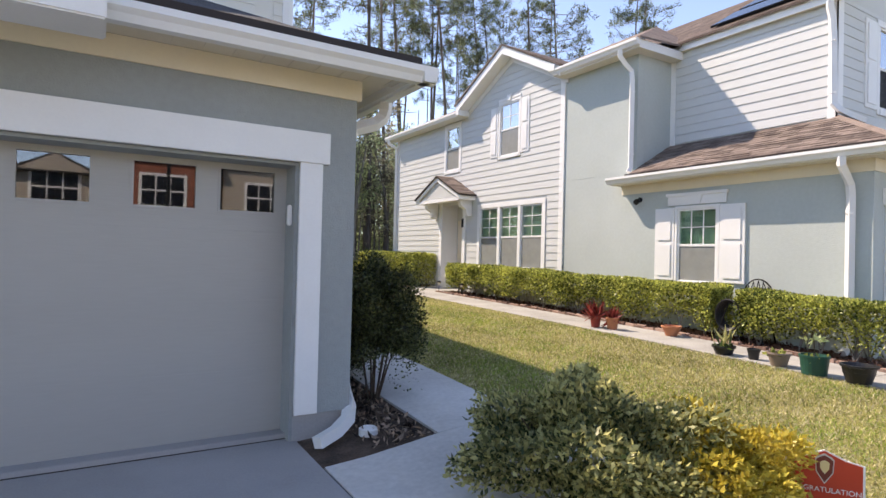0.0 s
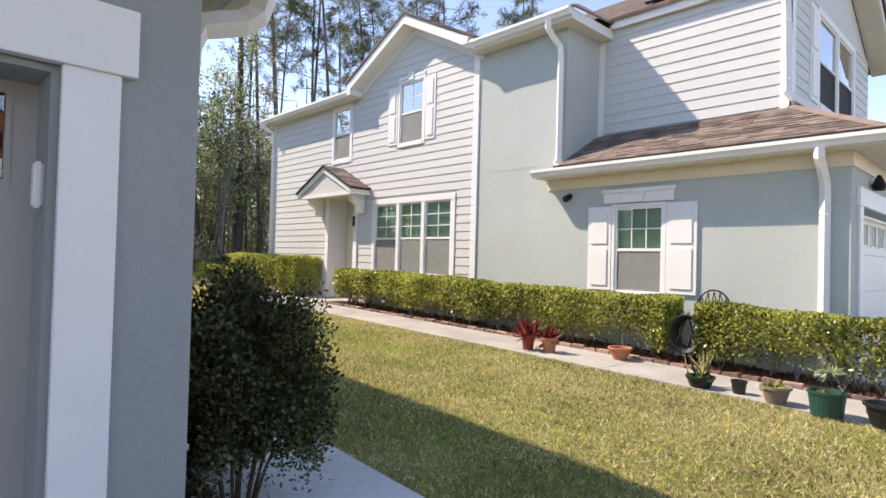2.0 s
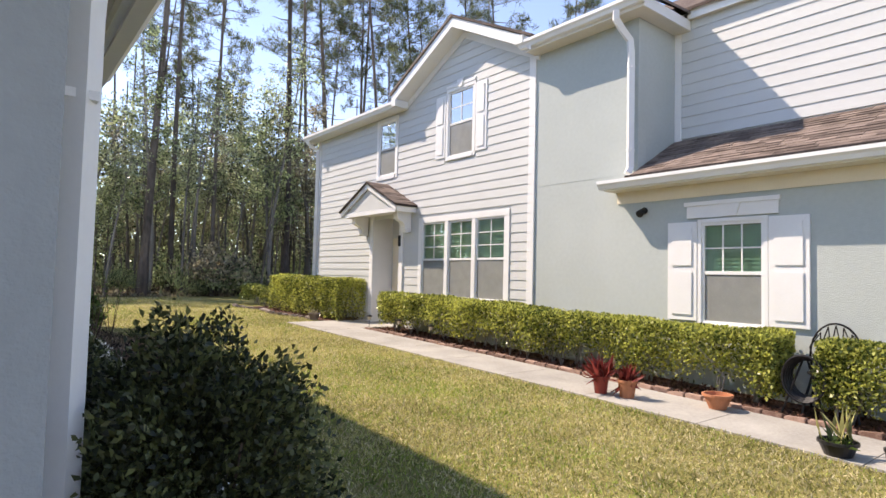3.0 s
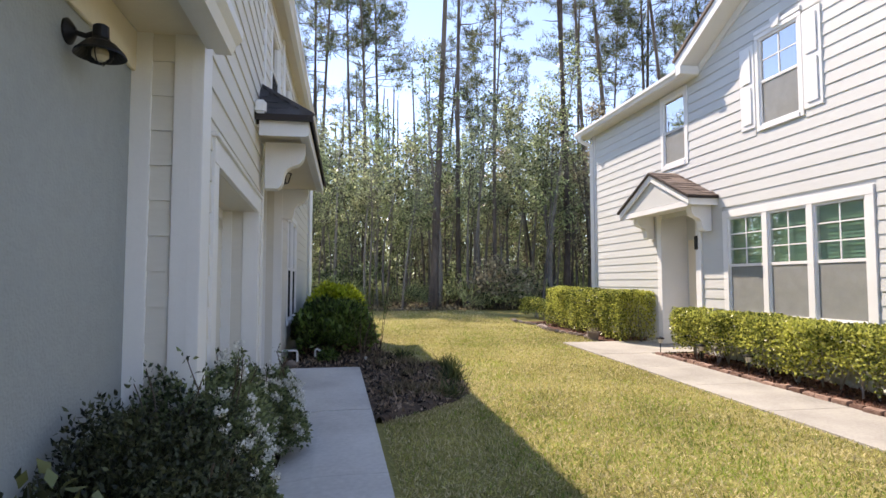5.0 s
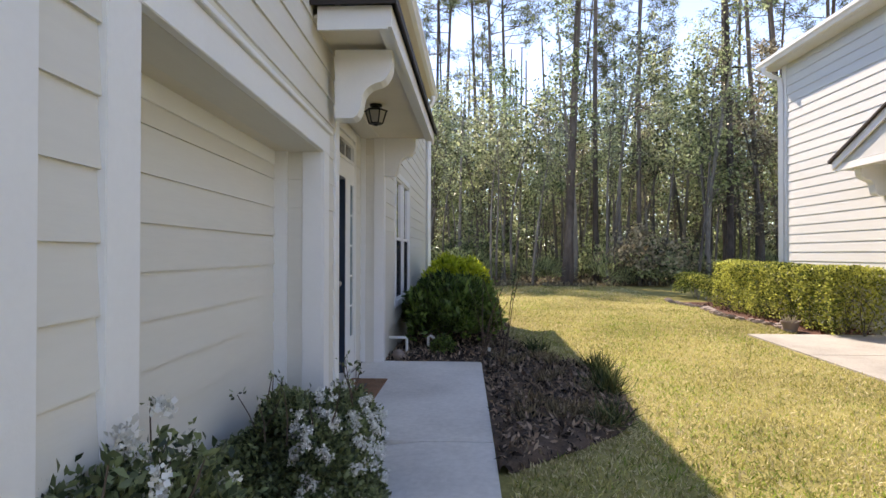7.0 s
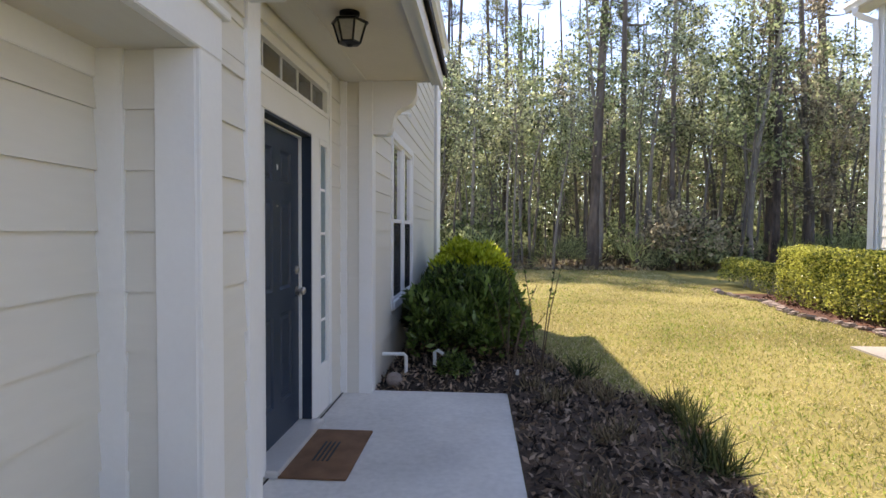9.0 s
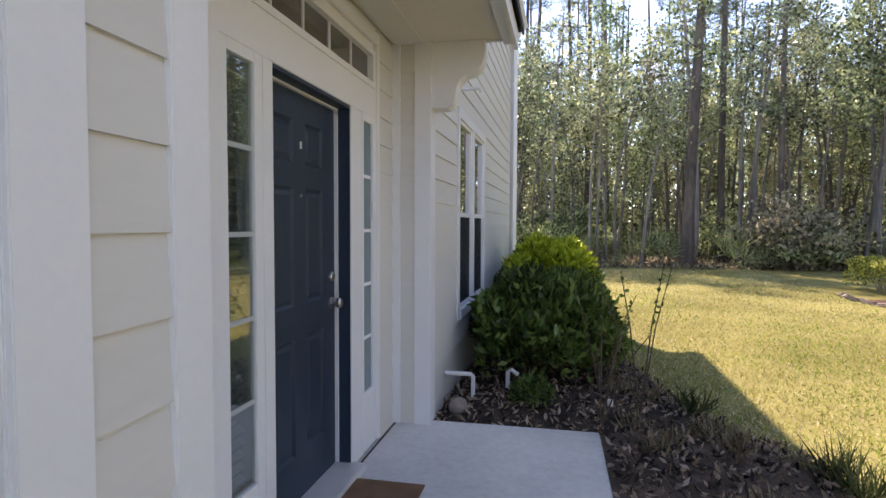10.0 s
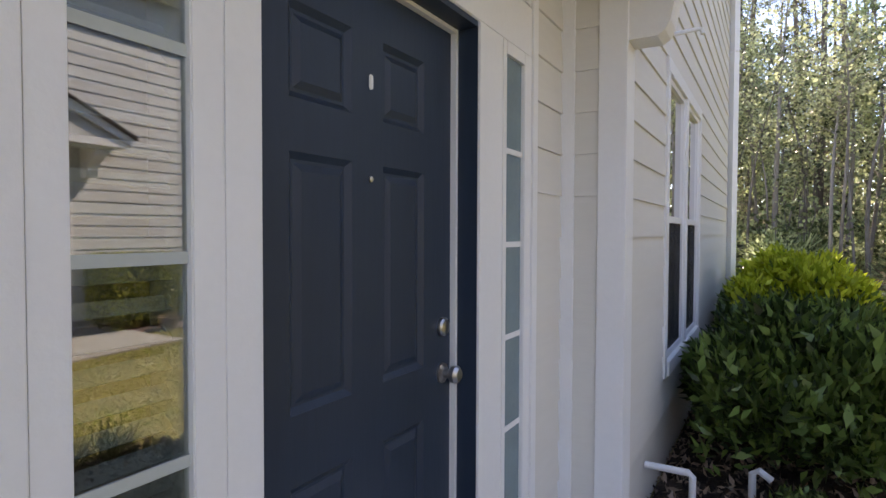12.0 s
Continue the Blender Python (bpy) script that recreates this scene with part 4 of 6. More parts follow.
part("lamp_head", lathe([(0.025, 0.0), (0.05, 0.03), (0.055, 0.10), (0.045, 0.11)], 14), BLACK, sp, at=pose(-0.05, 0, -0.01, 0, -120))

w = wall("wall_neighbour_block", NB, -9.50, -7.46, 0.0, 5.62, (), 0.2, LITSTUCCO, "pale grey-green two-storey stucco wall")
part("control_joint", box(-9.42, -7.46, -0.003, 0.0, 3.22, 3.235), LITSTUCCO, w)
wall("wall_neighbour_return", pose(0, 7.46, 0), 9.23, 10.05, 2.9, 5.62, (), 0.2, LITSTUCCO, "pale stucco return wall over the garage roof")
w = wall("wall_neighbour_upper", NU, -7.46, -4.59, 3.3, 5.85, (), 0.2, SIDING, "white lap-sided set-back upper wall")
plank_wall(w, -7.36, -4.50, 3.86, 5.8)
board(w, -7.46, -7.35, 3.8, 5.75, 0.03, name="corner_board")
board(w, -4.51, -4.36, 3.8, 5.75, 0.03, name="corner_board")
w = wall("wall_neighbour_front_upper", pose(0, 4.39, 0), 10.05, 15.15, 3.3, 5.85, [(11.50, 13.85, 4.20, 5.62)], 0.2, SIDING, "white lap-sided upper front wall")
plank_wall(w, 10.20, 15.15, 3.86, 5.8, [(11.39, 13.96, 4.09, 5.74)])
board(w, 10.02, 10.20, 3.8, 5.75, 0.03, name="corner_board")
window(pose(0, 4.39, 0), 11.50, 13.85, 4.20, 5.62, "pair of white upper sash windows reflecting the sky", lights=2, grid=None, shade=None, trim=0.11, glass=SKYGLASS, screen=DARKSCREEN)
shutter(pose(0, 4.39, 0), 10.95, 11.38, 4.15, 5.66, "upper front shutters")
gpanel = prism([(10.05, 5.80), (15.15, 5.80), (12.6, 7.25)], "y", 4.395, 4.5)
solid("wall_neighbour_gable", gpanel, SIDING, "white lap-sided front gable", "wall", "structure")
for a, b in ((9.62, 12.6), (15.6, 12.6)):
    solid("rake_board", prism([(a, 5.60), (b, 7.30), (b, 7.48), (a, 5.78)], "y", 4.0, 4.03), WHITE, "white rake board of the front gable", "fascia", "structure")
solid("ceiling", prism([(9.97, 5.80), (12.6, 7.29), (15.58, 5.60), (15.58, 5.615), (12.6, 7.305), (9.97, 5.815)], "y", 4.03, 4.39), SOFFIT, "soffit under the front gable", "soffit", "structure")
w = wall("wall_neighbour_front", pose(0, 3.45, 0), 9.03, 17.0, 0.0, 3.0, [(9.55, 14.6, -1, 2.33)], 0.2, LITSTUCCO, "pale stucco garage front of the neighbour's house")
board(w, 9.01, 17.0, 2.775, 2.95, 0.02, CREAM, "frieze_board")
board(w, 9.30, 14.9, 2.33, 2.56, 0.04, name="head_board")
board(w, 9.37, 9.55, 0.2, 2.33, 0.03, name="post_board")
ng = thing("garage_door", pose(0, 3.68, 0.15), "closed white sectional garage door with small windows", "garage door", "structure")
for j in range(4):
    sec = part("door_section", box(9.5, 14.65, 0.0, 0.04, j * 0.54 + 0.004, (j + 1) * 0.54 - 0.004, bevel=0.004), WHITE, ng)
for k in range(8):
    x = 9.68 + k * 0.6
    part("pane", box(x, x + 0.36, -0.004, 0.002, 1.76, 2.06), DARKPANE, sec)
    bm = box(x - 0.025, x, -0.012, 0.0, 1.735, 2.085)
    box(x + 0.36, x + 0.385, -0.012, 0.0, 1.735, 2.085, bm)
    box(x, x + 0.36, -0.012, 0.0, 2.06, 2.085, bm)
    box(x, x + 0.36, -0.012, 0.0, 1.735, 1.76, bm)
    part("window_bead", bm, WHITE, sec)
solid("wall_lamp", lathe([(0.06, 0), (0.09, 0.06), (0.05, 0.14), (0.02, 0.2)], 12, at=(10.1, 3.36, 2.58)), BLACK, "black wall lamp over the garage head board", "wall lamp")
solid("driveway", sheet(9.2, 15.2, -9, 3.44, 1.0, 0.03, 0.1), CONCRETE, "grey concrete drive of the neighbour's house", "driveway", "structure")

# garage roof with hip
rf = thing("neighbour_garage_roof", pose(0, 0, 0), "brown shingled lower hip roof of the neighbour's garage", "roof", "structure")
bm = bmesh.new()
p = [(8.72, 3.02, 3.08), (8.72, 7.46, 3.08), (10.05, 7.46, 3.83), (10.05, 4.39, 3.83), (17.2, 4.39, 3.83), (17.2, 3.02, 3.08)]
v = [bm.verts.new(q) for q in p]
bm.faces.new((v[0], v[1], v[2], v[3]))
bm.faces.new((v[0], v[3], v[4], v[5]))
r = bmesh.ops.extrude_face_region(bm, geom=bm.faces[:])
bmesh.ops.translate(bm, vec=(0, 0, -0.05), verts=[q for q in r["geom"] if isinstance(q, bmesh.types.BMVert)])
part("roof_deck", bm, SHINGLE, rf)
part("drip_edge", box(8.69, 8.72, 3.0, 7.46, 3.05, 3.13), DRIP, rf)
part("drip_edge", box(8.72, 17.2, 2.99, 3.02, 3.05, 3.13), DRIP, rf)
part("hip_cap", tube([(8.72, 3.02, 3.095), (10.05, 4.39, 3.845)], 0.06, 4, flat=0.4), SHINGLE, rf)
ang = math.atan2(0.75, 1.33)
shingles(rf, pose(8.72, 7.46, 3.09, 0, 0, -90) @ Matrix.Rotation(ang, 4, "X"), 0.0, 4.44, 1.52, right=0.89, course=0.10, tab=0.26)
solid("fascia", box(8.74, 8.76, 3.05, 7.86, 2.95, 3.06), WHITE, "white fascia of the neighbour's lower eave", "fascia", "structure")
solid("fascia", box(8.76, 17.2, 3.05, 3.075, 2.95, 3.06), WHITE, "white fascia of the neighbour's lower eave", "fascia", "structure")
solid("ceiling", box(8.76, 9.01, 3.076, 7.86, 2.95, 2.962), SOFFIT, "cream soffit of the neighbour's lower eave", "soffit", "structure")
solid("ceiling", box(9.01, 17.2, 3.075, 3.43, 2.95, 2.962), SOFFIT, "cream soffit of the neighbour's lower eave", "soffit", "structure")
gutter(NB, -7.88, -2.93, 2.965, "white gutter along the neighbour's lower eave", face=-0.292)
gutter(pose(0, 3.45, 0), 8.63, 17.2, 2.965, "white gutter along the neighbour's garage front", face=-0.402)
solid("eave_return", box(8.765, 9.03, 7.47, 7.86, 2.965, 3.07, bevel=0.005), WHITE, "white capped end of the lower eave", "eave", "structure")
downspout([(8.68, 3.70, 2.96), (8.68, 3.70, 2.85), (8.80, 3.70, 2.74), (8.94, 3.70, 2.60), (8.965, 3.70, 2.45), (8.965, 3.70, 0.35), (8.80, 3.70, 0.26)], "white downpipe at the corner of the neighbour's garage")
downspout([(8.68, 7.62, 5.58), (8.68, 7.62, 5.46), (8.80, 7.60, 5.34), (8.95, 7.56, 5.20), (8.965, 7.55, 5.0), (8.965, 7.55, 3.3), (8.90, 7.55, 3.2)], "white downpipe on the stucco block")
downspout([(9.93, 4.45, 5.7), (9.93, 4.45, 5.6), (9.96, 4.43, 5.45), (9.985, 4.42, 5.2), (9.985, 4.40, 4.05), (10.02, 4.32, 3.94), (10.14, 4.22, 3.85), (10.36, 4.12, 3.78)], "white downpipe with a roof elbow at the upper corner")

# sided rear half with gable
side_holes = [(-12.72, -10.17, 1.20, 2.78), (-11.90, -11.12, 4.10, 5.46), (-14.58, -13.86, 4.02, 5.30), (-14.72, -13.56, 0.0, 3.05)]
w = wall("wall_neighbour_side", NB, -17.85, -9.50, 0.2, 5.52, side_holes, 0.2, SIDING, "white lap-sided long wall of the neighbour's house")
plank_wall(w, -17.75, -9.58, 0.587, 5.5, [(-12.86, -10.02, 1.06, 2.93), (-12.0, -11.02, 4.0, 5.6), (-14.68, -13.76, 3.92, 5.40), (-14.85, -13.43, 0.0, 3.05)])
board(w, -9.62, -9.47, 0.3, 5.6, 0.03, name="corner_board")
board(w, -17.87, -17.73, 0.3, 5.5, 0.03, name="corner_board")
GP, GH, GZ, GT = 11.43, 2.02, 5.60, 6.72
gw = solid("wall_neighbour_side_gable", prism([(-GP - GH, 5.52), (-GP + GH, 5.52), (-GP + GH, 5.56), (-GP, GT - 0.1), (-GP - GH, 5.56)], "y", 0.0, 0.2), SIDING, "white lap-sided side gable", "wall", "structure", at=NB)
plank_wall(gw, -GP - GH, -GP + GH, 5.50, GT - 0.1, (), 0.17, lambda z: (-GP - GH * max(0.02, (GT - 0.08 - z) / 1.12), -GP + GH * max(0.02, (GT - 0.08 - z) / 1.12)))
window(NB, -12.72, -10.17, 1.20, 2.78, "row of three white sash windows, green reflections coloured into the blinds", trim=0.12, lights=3, grid=(2, 3), shade=REFLECTBLIND, out=0.035)
window(NB, -11.90, -11.12, 4.10, 5.46, "white sash window with grilles under the gable", trim=0.07, grid=(2, 2), shade=BLIND, glass=SKYGLASS)
window(NB, -14.58, -13.86, 4.02, 5.30, "white upper sash window", trim=0.10, grid=None, shade=BLIND, glass=SKYGLASS)
shutter(NB, -12.31, -11.985, 4.11, 5.43, "upper side shutters")
shutter(NB, -11.035, -10.715, 4.10, 5.47, "upper side shutters")
kh = thing("window_header", NB, "white window header with a small keystone", "window header")
part("header_board", box(-11.97, -11.05, -0.04, 0.0, 5.535, 5.60, bevel=0.004), WHITE, kh)
part("keystone", prism([(-11.57, 5.50), (-11.45, 5.50), (-11.41, 5.66), (-11.61, 5.66)], "y", -0.055, -0.03), WHITE, kh)

# eaves of the rear half
fas = [("rake_board", prism([(GP - GH - 0.12, GZ - 0.08), (GP, GT - 0.10), (GP, GT + 0.10), (GP - GH - 0.12, GZ + 0.12)], "x", 8.66, 8.69)), ("rake_board", prism([(GP + GH + 0.12, GZ - 0.08), (GP, GT - 0.10), (GP, GT + 0.10), (GP + GH + 0.12, GZ + 0.12)], "x", 8.66, 8.69))]
for n, b in fas:
    solid(n, b, WHITE, "white rake board of the side gable", "fascia", "structure")
for sgn in (-1, 1):
    solid("ceiling", prism([(GP + sgn * (GH + 0.1), GZ - 0.06), (GP, GT - 0.09), (GP, GT - 0.075), (GP + sgn * (GH + 0.1), GZ - 0.045)], "x", 8.69, 9.01), WHITE, "white soffit under the side gable", "soffit", "structure")
    solid("roof_gable", prism([(GP + sgn * (GH + 0.16), GZ + 0.12), (GP, GT + 0.10), (GP, GT + 0.15), (GP + sgn * (GH + 0.16), GZ + 0.17)], "x", 8.63, 12.5), SHINGLE, "brown shingled roof of the side gable", "roof", "structure")
for sgn in (-1, 1):
    part("frieze_board", prism([(-GP + sgn * (GH + 0.02), GZ - 0.16), (-GP, GT - 0.24), (-GP, GT - 0.09), (-GP + sgn * (GH + 0.02), GZ - 0.02)], "y", -0.035, -0.002), WHITE, gw)
solid("roof_neighbour_main", prism([(8.72, 5.60), (13.6, 8.0), (18.4, 5.6), (18.4, 5.55), (8.72, 5.55)], "y", 13.47, 18.2), SHINGLE, "brown shingled main roof of the neighbour's house", "roof", "structure")
solid("ceiling", box(8.76, 9.03, 13.4, 18.15, 5.44, 5.455), WHITE, "white soffit of the rear eave", "soffit", "structure")
gutter(NB, -18.15, -13.5, 5.44, "white gutter along the neighbour's rear eave", face=-0.28, high=0.13)
downspout([(8.68, 17.92, 5.44), (8.68, 17.92, 5.36), (8.80, 17.9, 5.28), (8.95, 17.86, 5.2), (8.965, 17.85, 5.0), (8.965, 17.85, 0.8), (8.9, 17.85, 0.65)], "white downpipe at the far corner of the neighbour's house")
solid("eave_return", box(8.63, 9.0, 13.36, 13.52, 5.445, 5.60, bevel=0.006), WHITE, "white capped end of the rear eave", "eave", "structure")
wall("wall_neighbour_rear", pose(0, 17.85, 0, 0, 0, 180), -18.0, -9.03, 0.2, 5.5, (), 0.2, SIDING, "plain rear wall of the neighbour's house")
# eave of the stucco block and the set-back upper wall
solid("ceiling", box(8.76, 10.05, 7.22, 9.48, 5.54, 5.555), SOFFIT, "soffit round the stucco block", "soffit", "structure")
solid("ceiling", box(9.95, 10.05, 4.0, 7.22, 5.70, 5.715), SOFFIT, "soffit over the set-back wall", "soffit", "structure")
solid("fascia", box(8.74, 8.76, 7.20, 9.5, 5.54, 5.70), WHITE, "white fascia of the stucco block", "fascia", "structure")
solid("fascia", box(8.76, 10.03, 7.20, 7.22, 5.54, 5.70), WHITE, "white fascia of the stucco block", "fascia", "structure")
solid("fascia", box(9.93, 9.95, 4.0, 7.20, 5.69, 5.84), WHITE, "white fascia of the set-back eave", "fascia", "structure")
gutter(NB, -9.55, -7.18, 5.58, "white gutter of the stucco block", face=-0.292)
solid("eave_return", box(8.60, 8.76, 9.42, 9.62, 5.66, 5.80, bevel=0.005), WHITE, "white capped end of the block gutter", "eave", "structure")
bm = bmesh.new()
p = [(8.68, 7.15, 5.73), (8.68, 9.6, 5.73), (10.6, 9.6, 6.72), (10.6, 8.3, 6.72), (10.6, 7.15, 5.85)]
v = [bm.verts.new(q) for q in p]
bm.faces.new((v[0], v[1], v[2], v[3]))
bm.faces.new((v[0], v[3], v[4]))
r = bmesh.ops.extrude_face_region(bm, geom=bm.faces[:])
bmesh.ops.translate(bm, vec=(0, 0, -0.04), verts=[q for q in r["geom"] if isinstance(q, bmesh.types.BMVert)])
solid("roof_block", bm, SHINGLE, "brown shingled hip roof of the stucco block", "roof", "structure")
solid("roof_upper", prism([(9.88, 5.86), (12.6, 7.49), (15.7, 5.73), (15.7, 5.69), (12.6, 7.44), (9.88, 5.81)], "y", 3.95, 12.0), SHINGLE, "brown shingled upper roof of the neighbour's house", "roof", "structure")
pa = math.atan2(1.63, 2.72)
for k in range(2):
    so = thing("solar_panel", pose(10.05 + 0.95 * k, 6.6, 5.97 + 0.57 * k, 0, -math.degrees(pa), 0), "black framed solar panel on the roof", "solar panel", "", "solar panels")
    part("panel_frame", box(0, 0.9, -2.0, 0.0, 0.02, 0.06, bevel=0.004), BLACK, so)
    part("cells", box(0.02, 0.88, -1.98, -0.02, 0.058, 0.063), SOLAR, so)
# far house beyond
fh = thing("far_house", pose(22, 9.0, 0.2), "pale two-storey house with a brown roof beyond the neighbour", "house")
part("wall", box(0, 8, -4, 4, 0, 5.3), LITSTUCCO, fh)
part("roof", prism([(-4.5, 5.2), (0, 7.4), (4.5, 5.2)], "x", -0.5, 8.5), SHINGLE, fh)
for k in range(3):
    wd = part("window", box(1 + 2.3 * k, 2 + 2.3 * k, -4.03, -3.99, 3.2, 4.6, bevel=0.01), WHITE, fh)
    part("pane", box(1.1 + 2.3 * k, 1.9 + 2.3 * k, -4.04, -4.03, 3.3, 4.5), SOLAR, wd)

# neighbour's porch
np_ = thing("porch_roof", pose(0, 0, 0), "small white gabled porch roof with brown shingles", "porch roof", "structure")
QC, QH, QX, QZ, QR = 14.20, 1.22, 8.50, 3.16, 3.76
part("porch_ceiling", box(QX + 0.05, 9.03, QC - QH + 0.05, QC + QH - 0.05, 3.06, 3.085), WHITE, np_)
for sgn in (-1, 1):
    part("rake_board", prism([(QC + sgn * QH, QZ - 0.12), (QC, QR - 0.13), (QC, QR), (QC + sgn * QH, QZ)], "x", QX - 0.03, QX), WHITE, np_)
    part("roof_deck", prism([(QC + sgn * (QH + 0.05), QZ - 0.02), (QC, QR), (QC, QR + 0.03), (QC + sgn * (QH + 0.05), QZ + 0.025)], "x", QX - 0.07, 9.02), DRIP, np_)
    part("fascia", box(QX, 9.03, QC + sgn * QH - 0.012, QC + sgn * QH + 0.012, 3.03, 3.15), WHITE, np_)
part("gable_panel", prism([(QC - QH + 0.12, QZ - 0.03), (QC + QH - 0.12, QZ - 0.03), (QC, QR - 0.12)], "x", QX + 0.02, QX + 0.06), SIDING, np_)
part("beam", box(QX + 0.001, QX + 0.10, QC - QH + 0.05, QC + QH - 0.05, 3.02, 3.12), WHITE, np_)
sl = math.atan2(QR - QZ, QH)
shingles(np_, pose(QX - 0.08, QC - QH - 0.05, QZ + 0.022) @ Matrix.Rotation(sl, 4, "X"), 0.0, 0.60, 1.40, material=SHINGLE)
bracket(pose(9.0, 13.20, 2.60, 0, 0, 90), "white scrolled porch bracket on the neighbour's wall")
bracket(pose(9.0, 15.05, 2.60, 0, 0, 90), "white scrolled porch bracket on the neighbour's wall")
w = wall("wall_neighbour_entry", pose(9.55, 0, 0, 0, 0, -90), -14.72, -13.56, 0.3, 3.06, (), 0.1, SIDING, "white back wall of the neighbour's entry")
wall("wall_neighbour_entry", pose(0, 13.57, 0, 0, 0, 180), -9.55, -9.05, 0.3, 3.06, (), 0.1, WHITE, "white side of the neighbour's entry")
wall("wall_neighbour_entry", pose(0, 14.71, 0), 9.05, 9.55, 0.3, 3.06, (), 0.1, WHITE, "white side of the neighbour's entry")
solid("ceiling", box(9.03, 9.56, 13.55, 14.73, 3.05, 3.07), WHITE, "white ceiling of the neighbour's entry", "ceiling", "structure")
for u0, u1 in ((-14.86, -14.70), (-13.58, -13.42)):
    part("entry_post", box(u0, u1, -0.05, 0.12, 0.45, 3.05, bevel=0.005), WHITE, bpy.data.objects["wall_neighbour_side"])
nd = thing("door_2", pose(9.545, 0, 0, 0, 0, -90), "white entry door in the neighbour's porch", "front door", "structure")
part("door_leaf", box(-14.60, -13.72, -0.04, 0.0, 0.55, 2.55, bevel=0.004), CREAM, nd)
for a in (-14.50, -14.12):
    for c, d in ((0.7, 1.2), (1.35, 2.05), (2.15, 2.42)):
        part("door_panel", box(a, a + 0.30, -0.05, -0.039, c, d, bevel=0.004), CREAM, nd)
solid("mailbox", box(8.97, 9.0, 13.50, 13.60, 2.30, 2.55, bevel=0.005), BLACK, "black plate on the neighbour's entry post", "wall plate")

# ---- plants ----
def blob_points(rng, n, cx, cy, z0, rx, ry, h, square=2.6, lump=0.12, shell=0.75):
    """Points in the outer shell of a rounded shrub, with lumps."""
    d = rng.normal(size=(n, 3))
    d[:, 2] = np.abs(d[:, 2]) * 1.0 - 0.15
    k = (np.abs(d) ** square).sum(1) ** (1 / square)
    d = d / k[:, None]
    r = shell + (1 - shell) * rng.random(n) ** 0.6
    r *= 1 + lump * (np.sin(5 * d[:, 0] + 3 * d[:, 2] + cx) * np.sin(4 * d[:, 1] + 2.3 * d[:, 2] + cy)) + rng.normal(0, 0.03, n)
    z = np.clip((d[:, 2] * r + 0.55) / 1.55, 0.02, 2)
    return np.stack([cx + rx * d[:, 0] * r, cy + ry * d[:, 1] * r, z0 + h * z], 1), d


def stems(rng, cx, cy, z0, rx, ry, h, n=9, radius=0.012):
    bm = bmesh.new()
    for k in range(n):
        a = rng.uniform(0, math.tau)
        e = Vector((cx + rx * 0.75 * math.cos(a), cy + ry * 0.75 * math.sin(a), z0 + h * rng.uniform(0.55, 0.9)))
        b = Vector((cx + 0.12 * rx * math.cos(a), cy + 0.12 * ry * math.sin(a), z0 - 0.03))
        tube([b, b.lerp(e, 0.4) + Vector((0, 0, 0.06)), e], [radius, radius * 0.7, radius * 0.3], 5, bm)
    return bm


def shrub(name, seed, cx, cy, rx, ry, h, n, material, length, width, label, square=2.6, lump=0.12, shell=0.75, tips=None, lift=0.0, group="", up=0.3):
    rng = np.random.default_rng(seed)
    z0 = gz(cx, cy)
    s = thing(name, pose(cx, cy, z0), label, "shrub", "", group)
    pts, d = blob_points(rng, n, 0, 0, lift, rx, ry, h, square, lump, shell)
    out = d * 0.8
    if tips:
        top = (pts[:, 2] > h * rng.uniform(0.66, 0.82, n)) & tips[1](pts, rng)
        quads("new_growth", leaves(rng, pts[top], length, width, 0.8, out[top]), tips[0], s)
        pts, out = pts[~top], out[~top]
    quads("foliage", leaves(rng, pts, length, width, up, out), material, s)
    tagged(part("stem_tangle", stems(rng, 0, 0, 0, rx, ry, h), TWIG, s), kind="stuff")
    return s


